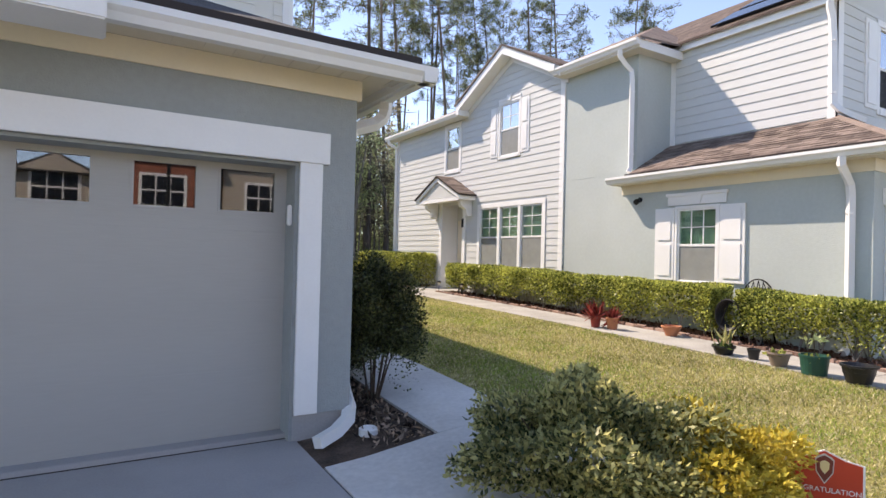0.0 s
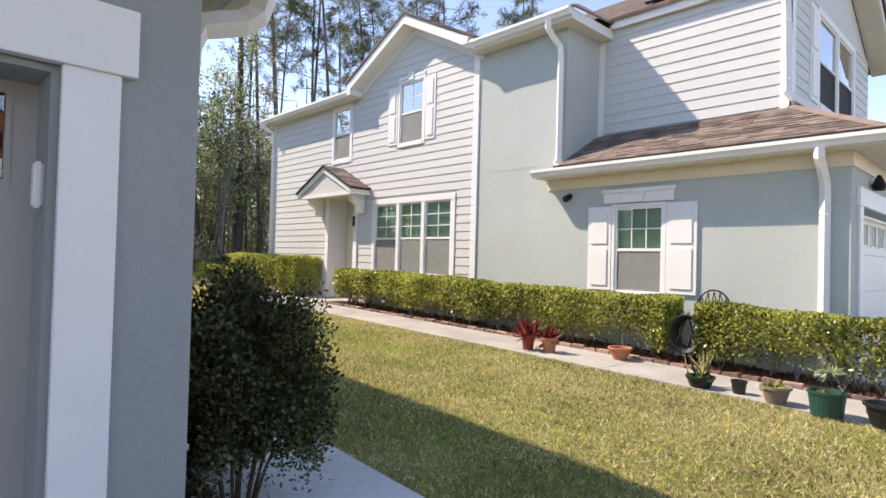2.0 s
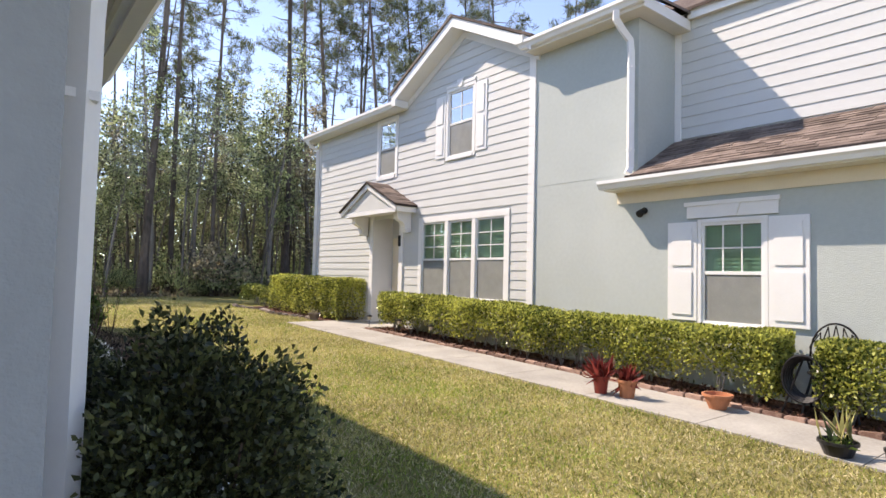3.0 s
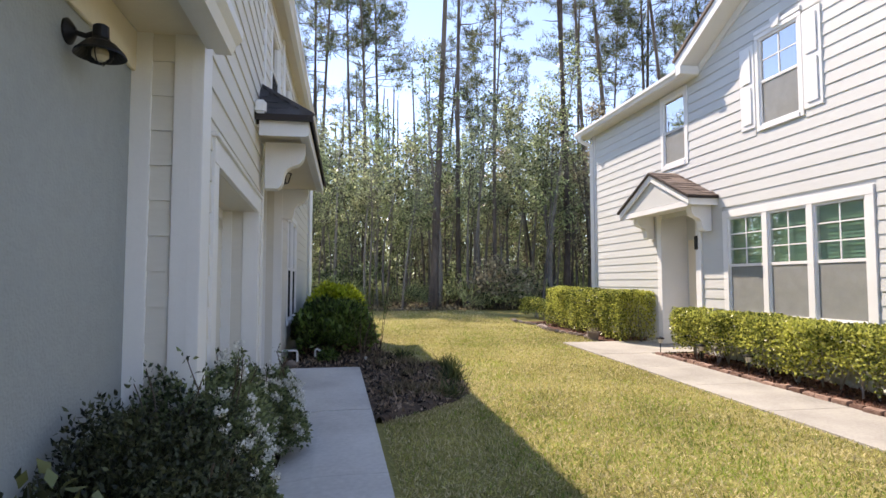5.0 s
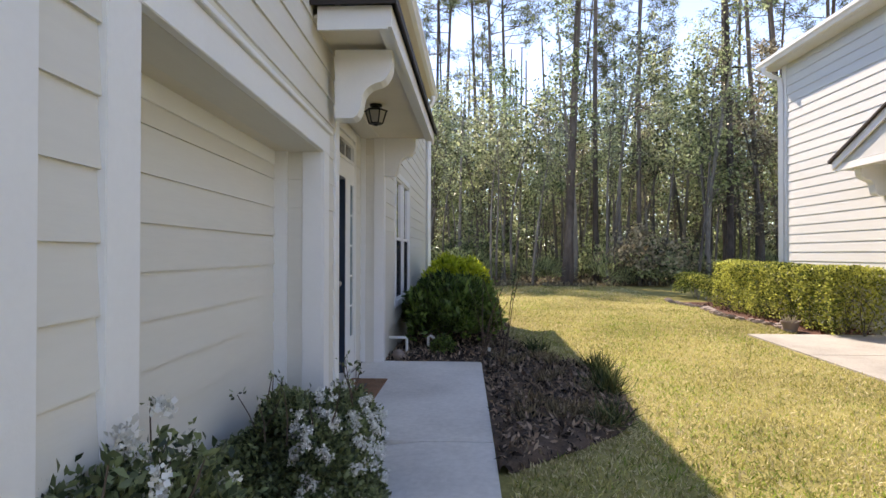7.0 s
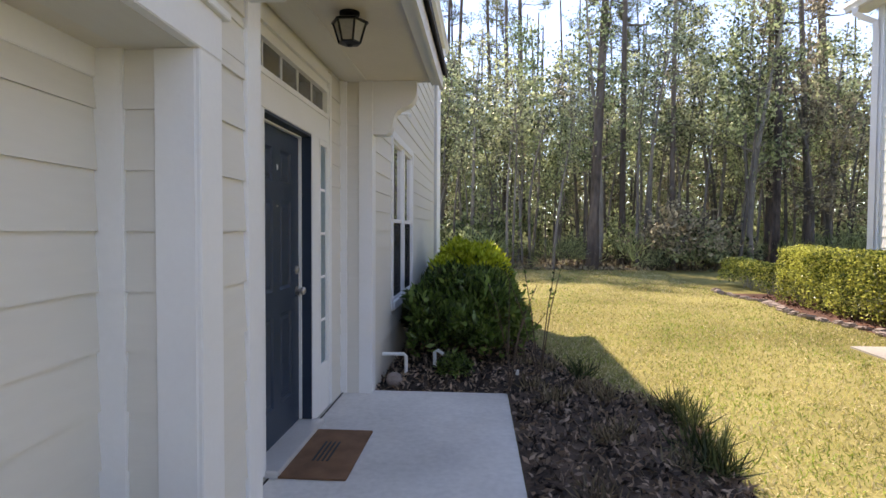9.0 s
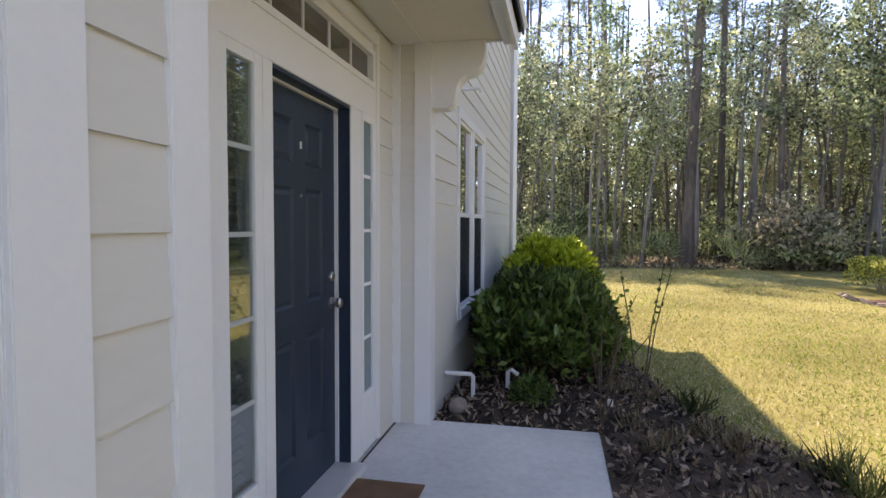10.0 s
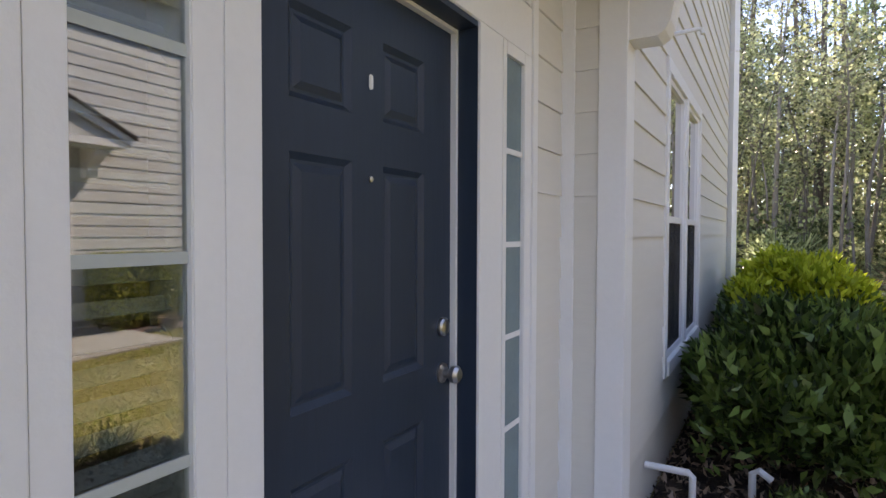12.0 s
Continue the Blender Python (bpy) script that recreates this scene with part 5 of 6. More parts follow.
def hedge(name, seed, x0, x1, y0, y1, h, n, material, label, length=0.043, width=0.028, wav=0.05, base=0.18, feet=0.14):
    """A clipped hedge with thin, see-through feet and stems."""
    rng = np.random.default_rng(seed)
    hd = thing(name, pose((x0 + x1) / 2, (y0 + y1) / 2, gz((x0 + x1) / 2, (y0 + y1) / 2)), label, "hedge")
    o = np.array(hd.matrix_basis.translation)
    u = rng.random((n, 3))
    side = rng.choice(4, n, p=[0.38, 0.36, 0.12, 0.14])
    deep = rng.random(n) ** 2 * 0.22
    x, y, z = x0 + (x1 - x0) * u[:, 0], y0 + (y1 - y0) * u[:, 1], base + (1 - base) * u[:, 2] ** 0.8
    x = np.where(side == 0, x0 + deep, x)
    z = np.where(side == 1, 1 - deep * 0.8, z)
    e = rng.random(n) < 0.5
    y = np.where(side == 2, np.where(e, y0 + deep, y1 - deep), y)
    x = np.where(side == 3, x1 - deep, x)
    wob = wav * np.sin(y * 2.1 + seed) * np.sin(y * 0.9 + z * 3) + 0.025 * np.sin(y * 7.3 + x * 5)
    corner = np.clip((z - 0.85) / 0.15, 0, 1)
    x = x + np.where(side == 0, wob + 0.10 * corner ** 2 + 0.14 * np.clip(0.5 - z, 0, 1), 0)
    zz = ground(x, y) + h * z + np.where(side == 1, wob * 0.6, 0) - np.where(side == 1, 0.05 * (np.abs(x - (x0 + x1) / 2) / (x1 - x0) * 2) ** 3, 0)
    keep = rng.random(n) < np.where(z < 0.5, feet + 0.9 * z + 0.35 * np.sin(y * 3.3 + 1.2 * seed) * (z < 0.45), 1.0)
    p = np.stack([x, y, zz], 1)[keep] - o
    out = np.zeros((keep.sum(), 3))
    out[:, 0] = np.where(side[keep] == 0, -0.7, 0)
    out[:, 2] = np.where(side[keep] == 1, 0.9, 0.2)
    quads("foliage", leaves(rng, p, length, width, 0.2, out), material, hd)
    bm = bmesh.new()
    for k in range(int((y1 - y0) * 5)):
        yy, xx = rng.uniform(y0, y1), rng.uniform(x0 + 0.12, x1 - 0.1)
        b = Vector((xx, yy, gz(xx, yy))) - Vector(o)
        for q in range(3):
            tube([b, b + Vector((rng.uniform(-0.1, 0.1), rng.uniform(-0.12, 0.12), h * 0.35)), b + Vector((rng.uniform(-0.22, 0.2), rng.uniform(-0.3, 0.3), h * 0.75))], [0.012, 0.008, 0.004], 4, bm)
    tagged(part("stem_tangle", bm, BARK, hd), kind="stuff")
    return hd


hedge("clipped_hedge", 4, 8.28, 8.92, 0.3, 4.95, 0.80, 34000, HEDGE, "clipped yellow-green hedge run before the garage corner")
hedge("clipped_hedge", 3, 8.28, 8.92, 5.36, 13.25, 0.82, 60000, HEDGE, "long clipped yellow-green hedge with bare grey stems below")
hedge("clipped_hedge", 5, 8.2, 9.0, 15.0, 19.2, 1.03, 34000, HEDGE, "clipped green hedge block beside the far porch", wav=0.04, base=0.03, feet=0.75)
hedge("clipped_hedge", 8, 8.5, 9.2, 20.2, 22.5, 0.6, 7000, HEDGE, "low loose hedge end near the woods", wav=0.09)
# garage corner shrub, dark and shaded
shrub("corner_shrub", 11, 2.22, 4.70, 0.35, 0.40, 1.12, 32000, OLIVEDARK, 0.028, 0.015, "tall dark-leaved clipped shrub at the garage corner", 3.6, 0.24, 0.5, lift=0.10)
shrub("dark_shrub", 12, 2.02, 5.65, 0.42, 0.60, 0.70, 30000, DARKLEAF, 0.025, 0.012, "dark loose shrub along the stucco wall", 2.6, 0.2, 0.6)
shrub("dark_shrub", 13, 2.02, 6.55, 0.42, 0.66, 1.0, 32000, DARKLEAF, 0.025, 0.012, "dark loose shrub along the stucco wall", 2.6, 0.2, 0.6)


def flower_shrub(seed, cx, cy, rx, ry, h, n, blooms):
    s = shrub("flowering_shrub", seed, cx, cy, rx, ry, h, n, GREYLEAF, 0.030, 0.017, "dark green shrub with clusters of small white flowers", 2.5, 0.18, 0.6)
    rng = np.random.default_rng(seed + 90)
    pts, d = blob_points(rng, blooms, 0, 0, 0.02, rx * 1.02, ry * 1.02, h * 1.01, 2.5, 0.18, 0.97)
    ok = (d[:, 0] > 0.05)
    pts, d = pts[ok], d[ok]
    allp = np.repeat(pts, 44, 0) + rng.normal(0, 0.013, (len(pts) * 44, 3))
    quads("blossoms", leaves(rng, allp, 0.016, 0.015, 0.5, np.repeat(d, 44, 0)), PETAL, s)
    bm = bmesh.new()
    tips = []
    for k in range(14):
        a = rng.uniform(0, math.tau)
        b = Vector((rx * 0.6 * math.cos(a), ry * 0.7 * math.sin(a), h * 0.85))
        e = b + Vector((rng.uniform(-0.1, 0.1), rng.uniform(-0.1, 0.1), rng.uniform(0.12, 0.28)))
        tube([b, b.lerp(e, 0.5) + Vector((0.01, 0, 0)), e], [0.004, 0.003, 0.002], 4, bm)
        tips += [e + Vector(rng.normal(0, 0.015, 3)) for q in range(6)]
    tagged(part("shoot_tangle", bm, TWIG, s), kind="stuff")
    quads("shoot_leaves", leaves(rng, np.array(tips), 0.030, 0.015, 0.6), GREYLEAF, s)
    return s


flower_shrub(21, 2.02, 7.28, 0.38, 0.58, 1.04, 42000, 110)
flower_shrub(23, 2.04, 9.15, 0.38, 0.54, 0.68, 42000, 280)
# rounded evergreen along the rear wall, new growth on its far top coloured sunlit
shrub("round_evergreen", 31, 2.55, 15.0, 0.66, 0.92, 0.92, 13000, BOX, 0.105, 0.040, "rounded dark glossy evergreen shrub with yellow-green tips", 2.8, 0.16, 0.72, up=1.1)
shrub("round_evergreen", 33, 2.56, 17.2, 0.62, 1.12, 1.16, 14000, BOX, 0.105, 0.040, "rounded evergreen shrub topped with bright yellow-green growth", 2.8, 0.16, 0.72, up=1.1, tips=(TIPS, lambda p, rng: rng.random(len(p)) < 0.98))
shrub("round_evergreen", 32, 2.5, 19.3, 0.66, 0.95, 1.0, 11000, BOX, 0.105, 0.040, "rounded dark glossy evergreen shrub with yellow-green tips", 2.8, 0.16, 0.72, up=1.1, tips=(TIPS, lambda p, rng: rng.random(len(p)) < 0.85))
# variegated shrub by the drive
shrub("variegated_shrub", 41, 2.47, 2.24, 0.60, 0.58, 0.70, 20000, VARIEG, 0.046, 0.020, "low variegated shrub with green and yellow leaves", 2.3, 0.34, 0.6)
shrub("golden_shrub", 42, 3.03, 1.92, 0.48, 0.44, 0.55, 10000, YELLOW, 0.044, 0.020, "low golden-leaved shrub beside the lawn", 2.3, 0.34, 0.6)

# dry grasses and lily turf in the bed
rng = np.random.default_rng(7)
for k in range(26):
    y = rng.uniform(10.6, 14.2)
    x = rng.uniform(3.2, max(3.3, float(bed_edge(y)) - 0.1))
    if k > 19:
        x = float(bed_edge(y)) - 0.12
    n = 60 if k < 20 else 130
    c = np.stack([rng.normal(0, 0.05, n), rng.normal(0, 0.05, n), np.zeros(n)], 1)
    g = thing("grass_clump", pose(x, y, float(bed_top(x, y)) - 0.01), "green strappy grass clump in the mulch" if k > 19 else "dry straw-coloured grass clump in the mulch", "grass clump", "", "bed grasses")
    quads("tuft", leaves(rng, c, 0.14 if k < 20 else 0.24, 0.010, 1.6, curl=0.12), TURF if k > 19 else STRAW, g)
# bare rose canes
rng = np.random.default_rng(17)
for x, y in ((3.05, 14.1), (3.3, 13.6), (3.0, 13.3)):
    bm, pts = bmesh.new(), []
    for k in range(4):
        e = Vector((rng.uniform(-0.35, 0.35), rng.uniform(-0.4, 0.3), rng.uniform(0.5, 1.2)))
        m = e * 0.5 + Vector((0, 0, 0.12))
        tube([(0, 0, -0.02), m, e], [0.006, 0.005, 0.003], 4, bm)
        pts += [m.lerp(e, rng.random()) for q in range(7)]
    c = thing("rose_bush", pose(x, y, gz(x, y) + 0.03), "sparse rose bush with bare thin canes", "shrub", "", "rose bushes")
    tagged(part("cane_tangle", bm, TWIG, c), kind="stuff")
    quads("leaves", leaves(rng, np.array(pts), 0.045, 0.028, 0.2), BOX, c)

# grass, thickest beside the walk
rng = np.random.default_rng(2)
n = 1300000
x, y = rng.uniform(1.8, 12, n), rng.uniform(0.5, 30, n)
keep = rng.random(n) < np.exp(-np.clip(y - 8, 0, 99) / 8)
x, y = x[keep], y[keep]
bedr = bed_edge(y)
ok = ~((y < 15.1) & (x > 7.06)) & ~((y < 13.3) & (x < 3.12)) & ~((y > 9.75) & (y < 18.5) & (x < bedr)) & ~((y > 15.1) & (x > 7.9)) & ~((y > 13.5) & (y < 15.3) & (x > 7.0)) & ~((y < 3.65) & (x < 3.2))
x, y = x[ok], y[ok]
c = np.stack([x, y, ground(x, y) - 0.004], 1)
b = leaves(rng, c, 0.046, 0.0085, 0.7, curl=0.2)
fresh = 0.5 + 0.3 * np.sin(x * 1.3 + 0.7 * np.sin(y * 0.9)) * np.sin(y * 0.8 + 1.1) + 0.25 * np.sin(x * 3.1 + y * 2.3) * np.sin(y * 2.9 - x)
fresh = rng.random(len(x)) < np.clip(fresh - 0.30, 0.05, 0.6)
tagged(quads("fresh_grass", b[fresh], FRESHGRASS), "fresh green patches of lawn grass", "grass", kind="stuff")
bedr = bed_edge(y)
dead = 0.33 + 0.12 * (1 - smooth(7, 11, y)) + 0.55 * np.exp(-((x - bedr) / 0.45) ** 2) * (y > 9.7) * (y < 18) + 0.45 * smooth(20, 26, y)
fresh &= rng.random(len(x)) > dead - 0.33
dry = ~fresh & (rng.random(len(x)) < dead)
tagged(quads("withered_grass", b[dry], PALEGRASS), "withered straw-pale blades in the lawn", "grass", kind="stuff")
g = quads("grass", b[~fresh & ~dry], GRASSMAT)
tagged(g, "short dry yellow-green lawn grass", "grass", kind="stuff")
# bark chips
n = 26000
x, y = rng.uniform(1.42, 4.4, n), rng.uniform(3.65, 17, n)
bedr = bed_edge(y)
ok = np.where(y < 9.7, x < 2.22, (x < bedr) & ((x > bed_left(y) + 0.025) | (y > 13.3))) & (x > 1.76)
x, y = x[ok], y[ok]
c = np.stack([x, y, np.where(y > 9.7, bed_top(x, y) + 0.008, ground(x, y) + 0.022)], 1)
tagged(quads("bark_chips", leaves(rng, c, 0.065, 0.024, 0.15, curl=0.1), CHIPS), "dark bark chips", "mulch", kind="stuff")
n = 7000
x, y = rng.uniform(8.12, 9.0, n), rng.uniform(0.3, 20, n)
c = np.stack([x, y, ground(x, y) + 0.02], 1)
ok = ~((y > 13.5) & (y < 15.25))
tagged(quads("bark_chips", leaves(rng, c[ok], 0.06, 0.022, 0.1, curl=0.1), REDMULCH), "reddish bark chips", "mulch", kind="stuff")


# ---- woods ----
solid("ground_litter", sheet(-60, 90, 26.75, 75, 3.0, 0.015), LITTER, "brown leaf litter under the trees", "forest floor", "structure")
n = 9000
x, y = rng.uniform(-10, 26, n), 26.6 + 8 * rng.random(n) ** 1.6
c = np.stack([x, y, ground(x, y) + 0.02], 1)
tagged(quads("leaf_litter", leaves(rng, c, 0.16, 0.08, 0.3), DRYLEAF), "fallen leaves and low weeds at the wood's edge", "leaf litter", kind="stuff")
def pine(seed):
    rng = np.random.default_rng(seed)
    h = rng.uniform(19, 26)
    t = thing("pine_tree", pose(0, 0, 0), "tall slender pine with a bare trunk and thin high crown", "tree", "", "pines")
    bend = rng.normal(0, 0.5, 2)
    axis = lambda f: Vector((bend[0] * f * f + 0.12 * math.sin(5 * f + seed), bend[1] * f * f, h * f))
    r0 = rng.uniform(0.10, 0.155)
    bm = tube([axis(k / 14) for k in range(15)], [r0 * (1 - 0.85 * k / 14) + 0.06 * (k == 0) for k in range(15)], 9)
    clumps = []
    for k in range(46):
        f = 0.40 + 0.59 * (k / 45) ** 0.8 if k > 6 else rng.uniform(0.2, 0.45)
        a, live = rng.uniform(0, math.tau), k > 6
        L = (1 - f) * 5.0 * rng.uniform(0.5, 1.15) + 0.7 if live else rng.uniform(0.5, 1.4)
        b = axis(f)
        d = Vector((math.cos(a), math.sin(a), 0.22 if live else -0.05))
        e = b + d * L + Vector((0, 0, 0.10 * L * L * 0.3))
        mid = b.lerp(e, 0.5) + Vector((0, 0, -0.06 * L))
        tube([b, mid, e], [0.035 * (1.3 - f), 0.02, 0.008], 4, bm)
        if live:
            for q in range(int(3 + L * 2.2)):
                s = rng.uniform(0.5, 1.02)
                p = b.lerp(e, s) + Vector(rng.normal(0, 0.12 + 0.06 * L, 3)) * 0.8
                clumps.append(p)
                tube([b.lerp(e, max(0.2, s - 0.15)), p], [0.010, 0.004], 3, bm, cap=False)
    part("trunk", bm, PINEBARK, t)
    c = np.repeat(np.array(clumps), 20, 0)
    quads("crown", leaves(rng, c + rng.normal(0, 0.08, c.shape), 0.30, 0.032, 0.55, curl=0.04), NEEDLE, t)
    return t


def sapling(seed, material, tall, low=0.2, thick=1.0):
    """A thin tree whose leaves hang in sprays along its twigs; low: where the branches begin."""
    rng = np.random.default_rng(seed)
    h = rng.uniform(*tall)
    t = thing("young_tree", pose(0, 0, 0), "thin understorey tree with sparse spring leaves", "tree", "", "understorey trees")
    bend = rng.normal(0, 0.6, 2)
    axis = lambda f: Vector((bend[0] * f * f + 0.1 * math.sin(6 * f + seed), bend[1] * f * f + 0.1 * math.cos(4 * f), h * f))
    r0 = 0.012 * h * rng.uniform(0.55, 0.95)
    bm = tube([axis(k / 9) for k in range(10)], [r0 * (1 - 0.85 * k / 9) for k in range(10)], 7)
    pts = []
    for k in range(34):
        f = low + (0.98 - low) * rng.random() ** 0.8
        a = rng.uniform(0, math.tau)
        L = rng.uniform(0.4, 1.6) * (1.25 - f) * h / 8
        b = axis(f)
        e = b + Vector((math.cos(a) * L, math.sin(a) * L, L * rng.uniform(0.3, 0.9)))
        tube([b, b.lerp(e, 0.5) + Vector((0, 0, -0.05 * L)), e], [r0 * 0.35 * (1.1 - f) + 0.006, 0.008, 0.003], 4, bm)
        for q in range(int(2 + 2.6 * L)):
            c = np.array(b.lerp(e, rng.uniform(0.35, 1.05))) + rng.normal(0, 0.10 + 0.07 * L, 3)
            m = int(rng.uniform(8, 26) * thick)
            pts.append(c + rng.normal(0, 1, (m, 3)) * (0.16, 0.16, 0.09))
    part("trunk", bm, BARK, t)
    quads("crown", leaves(rng, np.concatenate(pts), 0.105, 0.07, -0.1, curl=0.2), material, t)
    return t


def bush(seed, material):
    rng = np.random.default_rng(seed)
    h = rng.uniform(0.9, 2.2)
    t = thing("woodland_bush", pose(0, 0, 0), "loose leafy bush at the edge of the woods", "bush", "", "woodland bushes")
    pts, d = blob_points(rng, 1300, 0, 0, -0.05, h * 0.6, h * 0.6, h, 2.0, 0.35, 0.3)
    quads("foliage", leaves(rng, pts, 0.12, 0.07, 0.2, d * 0.5), material, t)
    tagged(part("stem_tangle", stems(rng, 0, 0, 0, h * 0.5, h * 0.5, h, 9, 0.016), BARK, t), kind="stuff")
    return t


def scatter(kind, spots, rng, grow):
    """Stands copies of a few trees on the spots; the first ones stand there themselves."""
    for k, (x, y) in enumerate(spots):
        m = pose(x, y, gz(x, y) - 0.05, rng.normal(0, 1.2), rng.normal(0, 1.2), rng.uniform(0, 360))
        src = kind[k % len(kind)]
        s = rng.uniform(*grow)
        ob = src if k < len(kind) else copy_thing(src, m)
        ob.matrix_basis = m @ Matrix.Diagonal((s, s, s, 1))


rng = np.random.default_rng(5)
pines = [pine(100 + k) for k in range(7)]
spots = [(rng.uniform(-6, 40), 28.5 + 24 * rng.random() ** 1.1) for k in range(30)]
spots = [(x, y if x > 5.2 else max(y, 35.0 + 0.6 * (y - 28.5))) for x, y in spots]
spots = [(0.8, 36.0), (1.5, 37.5), (3.8, 35.0), (6.4, 27.4), (9.2, 28.2), (12.0, 27.4), (13.6, 28.2), (7.8, 29.6), (17.5, 28.0), (21.0, 28.6)] + spots
scatter(pines, spots, rng, (0.9, 1.2))
young = [sapling(200 + k, (SPRING, OLIVE, SPRING, OLIVE, DRYLEAF, OLIVE)[k % 6], (4.5, 9.5), *((0.2, 1.0), (0.42, 0.8), (0.3, 1.1), (0.55, 0.35))[k % 4]) for k in range(12)]
scatter(young, [(rng.uniform(-8, 36), 26.9 + 18 * rng.random() ** 1.2) for k in range(230)], rng, (0.75, 1.25))
poles = [sapling(240 + k, OLIVE, (5.5, 9.0), 0.6, 0.3) for k in range(4)]
scatter(poles, [(rng.uniform(0, 24), 27.0 + 5 * rng.random()) for k in range(60)], rng, (0.8, 1.2))
bushes = [bush(300 + k, (OLIVE, SPRING, SPRING, OLIVE, SPRING, DRYLEAF)[k % 6]) for k in range(6)]
scatter(bushes, [(rng.uniform(-12, 34), 26.8 + 9 * rng.random() ** 1.5) for k in range(150)], rng, (0.6, 1.3))
# palmetto fans
fan = thing("palmetto", pose(0, 0, 0), "bright green palmetto fans at the wood's edge", "palm bush", "", "palmettos")
rg = np.random.default_rng(77)
bl = []
for k in range(16):
    a, e = rg.uniform(0, math.tau), rg.uniform(0.4, 1.2)
    base = np.array([math.cos(a) * math.cos(e), math.sin(a) * math.cos(e), math.sin(e)]) * 0.75
    for q in range(14):
        d = base / 0.75 + rg.normal(0, 0.45, 3)
        d /= np.linalg.norm(d)
        s = np.cross(d, [0.3, 0.2, 1]) * 0.02
        bl.append([base, base + d * 0.3 + s, base + d * 0.6, base + d * 0.3 - s])
quads("fronds", np.array(bl), SPRING, fan)
scatter([fan], [(5.2, 26.9), (7.6, 27.3), (12.4, 27.5), (14.0, 27.0), (2.6, 27.6), (9.8, 27.4)], rng, (0.8, 1.2))
# deep woods behind
n = 130000
x, y = rng.uniform(-30, 60, n), 38 + 26 * rng.random(n)
z = 11 * rng.random(n) ** 1.7
c = np.stack([x, y, ground(x, y) + z], 1)
tagged(quads("deep_woods", leaves(rng, c, 0.30, 0.20, 0.0), OLIVE), "dense leafy undergrowth deep in the woods", "woods", kind="stuff")
n = 45000
x, y = rng.uniform(-14, 40, n), 35 + 11 * rng.random(n)
c = np.stack([x, y, ground(x, y) + 4.5 * rng.random(n) ** 1.3], 1)
tagged(quads("deep_woods", leaves(rng, c, 0.20, 0.13, 0.0), OLIVE), "leafy thicket between the trunks of the woods", "woods", kind="stuff")
bm = bmesh.new()
for k in range(150):
    x, y = rng.uniform(-30, 60), rng.uniform(50, 68)
    tube([(x, y, 0), (x + rng.normal(0, 0.4), y, rng.uniform(9, 20))], [rng.uniform(0.08, 0.2), 0.05], 5, bm)
tagged(part("far_trunks", bm, PINEBARK, None), "many thin trunks deep in the woods", "woods", kind="stuff")

# ---- small things by the path ----
def pot(x, y, profile, material, label, name="plant_pot", sides=22):
    p = thing(name, pose(x, y, gz(x, y) + 0.02) @ Matrix.Diagonal((0.77, 0.77, 0.80, 1)), label, "plant pot", "", "pots along the path")
    part("pot", lathe(profile, sides), material, p)
    h = profile[[i for i, q in enumerate(profile) if q[0] == max(a for a, _ in profile)][0]][1]
    return p, h


def vessel(r0, r1, h, rim=0.015):
    return [(r0, 0), (r1, h - 0.03), (r1 + rim, h - 0.03), (r1 + rim, h), (r1 - 0.01, h), (r1 - 0.02, h - 0.05), (r1 * 0.9, h - 0.05)]


def sprout(p, seed, n, z, length, width, up, material, spread=0.05, curl=0.1, name="leaves"):
    rng = np.random.default_rng(seed)
    c = np.stack([rng.normal(0, spread, n), rng.normal(0, spread, n), np.full(n, z)], 1)
    return quads(name, leaves(rng, c, length, width, up, curl=curl), material, p)


p, h = pot(7.36, 6.86, vessel(0.09, 0.12, 0.25), REDPOT, "glazed red clay pot with a red-leaved plant")
sprout(p, 1, 70, 0.22, 0.34, 0.05, 1.3, REDLEAF)
p, h = pot(7.44, 6.56, vessel(0.10, 0.135, 0.25), TERRA, "terracotta pot with a red-leaved plant")
sprout(p, 2, 50, 0.22, 0.24, 0.05, 1.2, REDLEAF)
p, h = pot(7.88, 5.74, vessel(0.11, 0.185, 0.20, 0.02), TERRA, "low empty terracotta bowl")
p, h = pot(7.20, 4.42, vessel(0.13, 0.18, 0.15), BLACKPOT, "low dark pot with a pale snake plant")
sprout(p, 4, 15, 0.12, 0.34, 0.045, 3.0, VARIEG, 0.06, 0.03)
sprout(p, 5, 60, 0.12, 0.12, 0.03, 0.6, BOX, 0.08)
p, h = pot(7.26, 4.05, vessel(0.075, 0.095, 0.17, 0.008), BLACKPOT, "small black nursery pot")
p, h = pot(7.16, 3.68, vessel(0.11, 0.165, 0.21, 0.02), TANPOT, "taupe plastic pot with seedlings")
sprout(p, 6, 30, 0.17, 0.10, 0.06, 0.6, HEDGE, 0.08)
p, h = pot(7.08, 3.24, vessel(0.165, 0.195, 0.28, 0.012), GREENPOT, "green plastic tub with a thin seedling")
part("seedling_stem", tube([(0, 0, 0.2), (0.01, 0.01, 0.4), (0, 0.02, 0.58)], [0.008, 0.006, 0.004], 5), TWIG, p)
sprout(p, 7, 26, 0.5, 0.12, 0.05, 0.3, SPRING, 0.06)
sprout(p, 8, 12, 0.24, 0.10, 0.07, 0.5, HEDGE, 0.08)
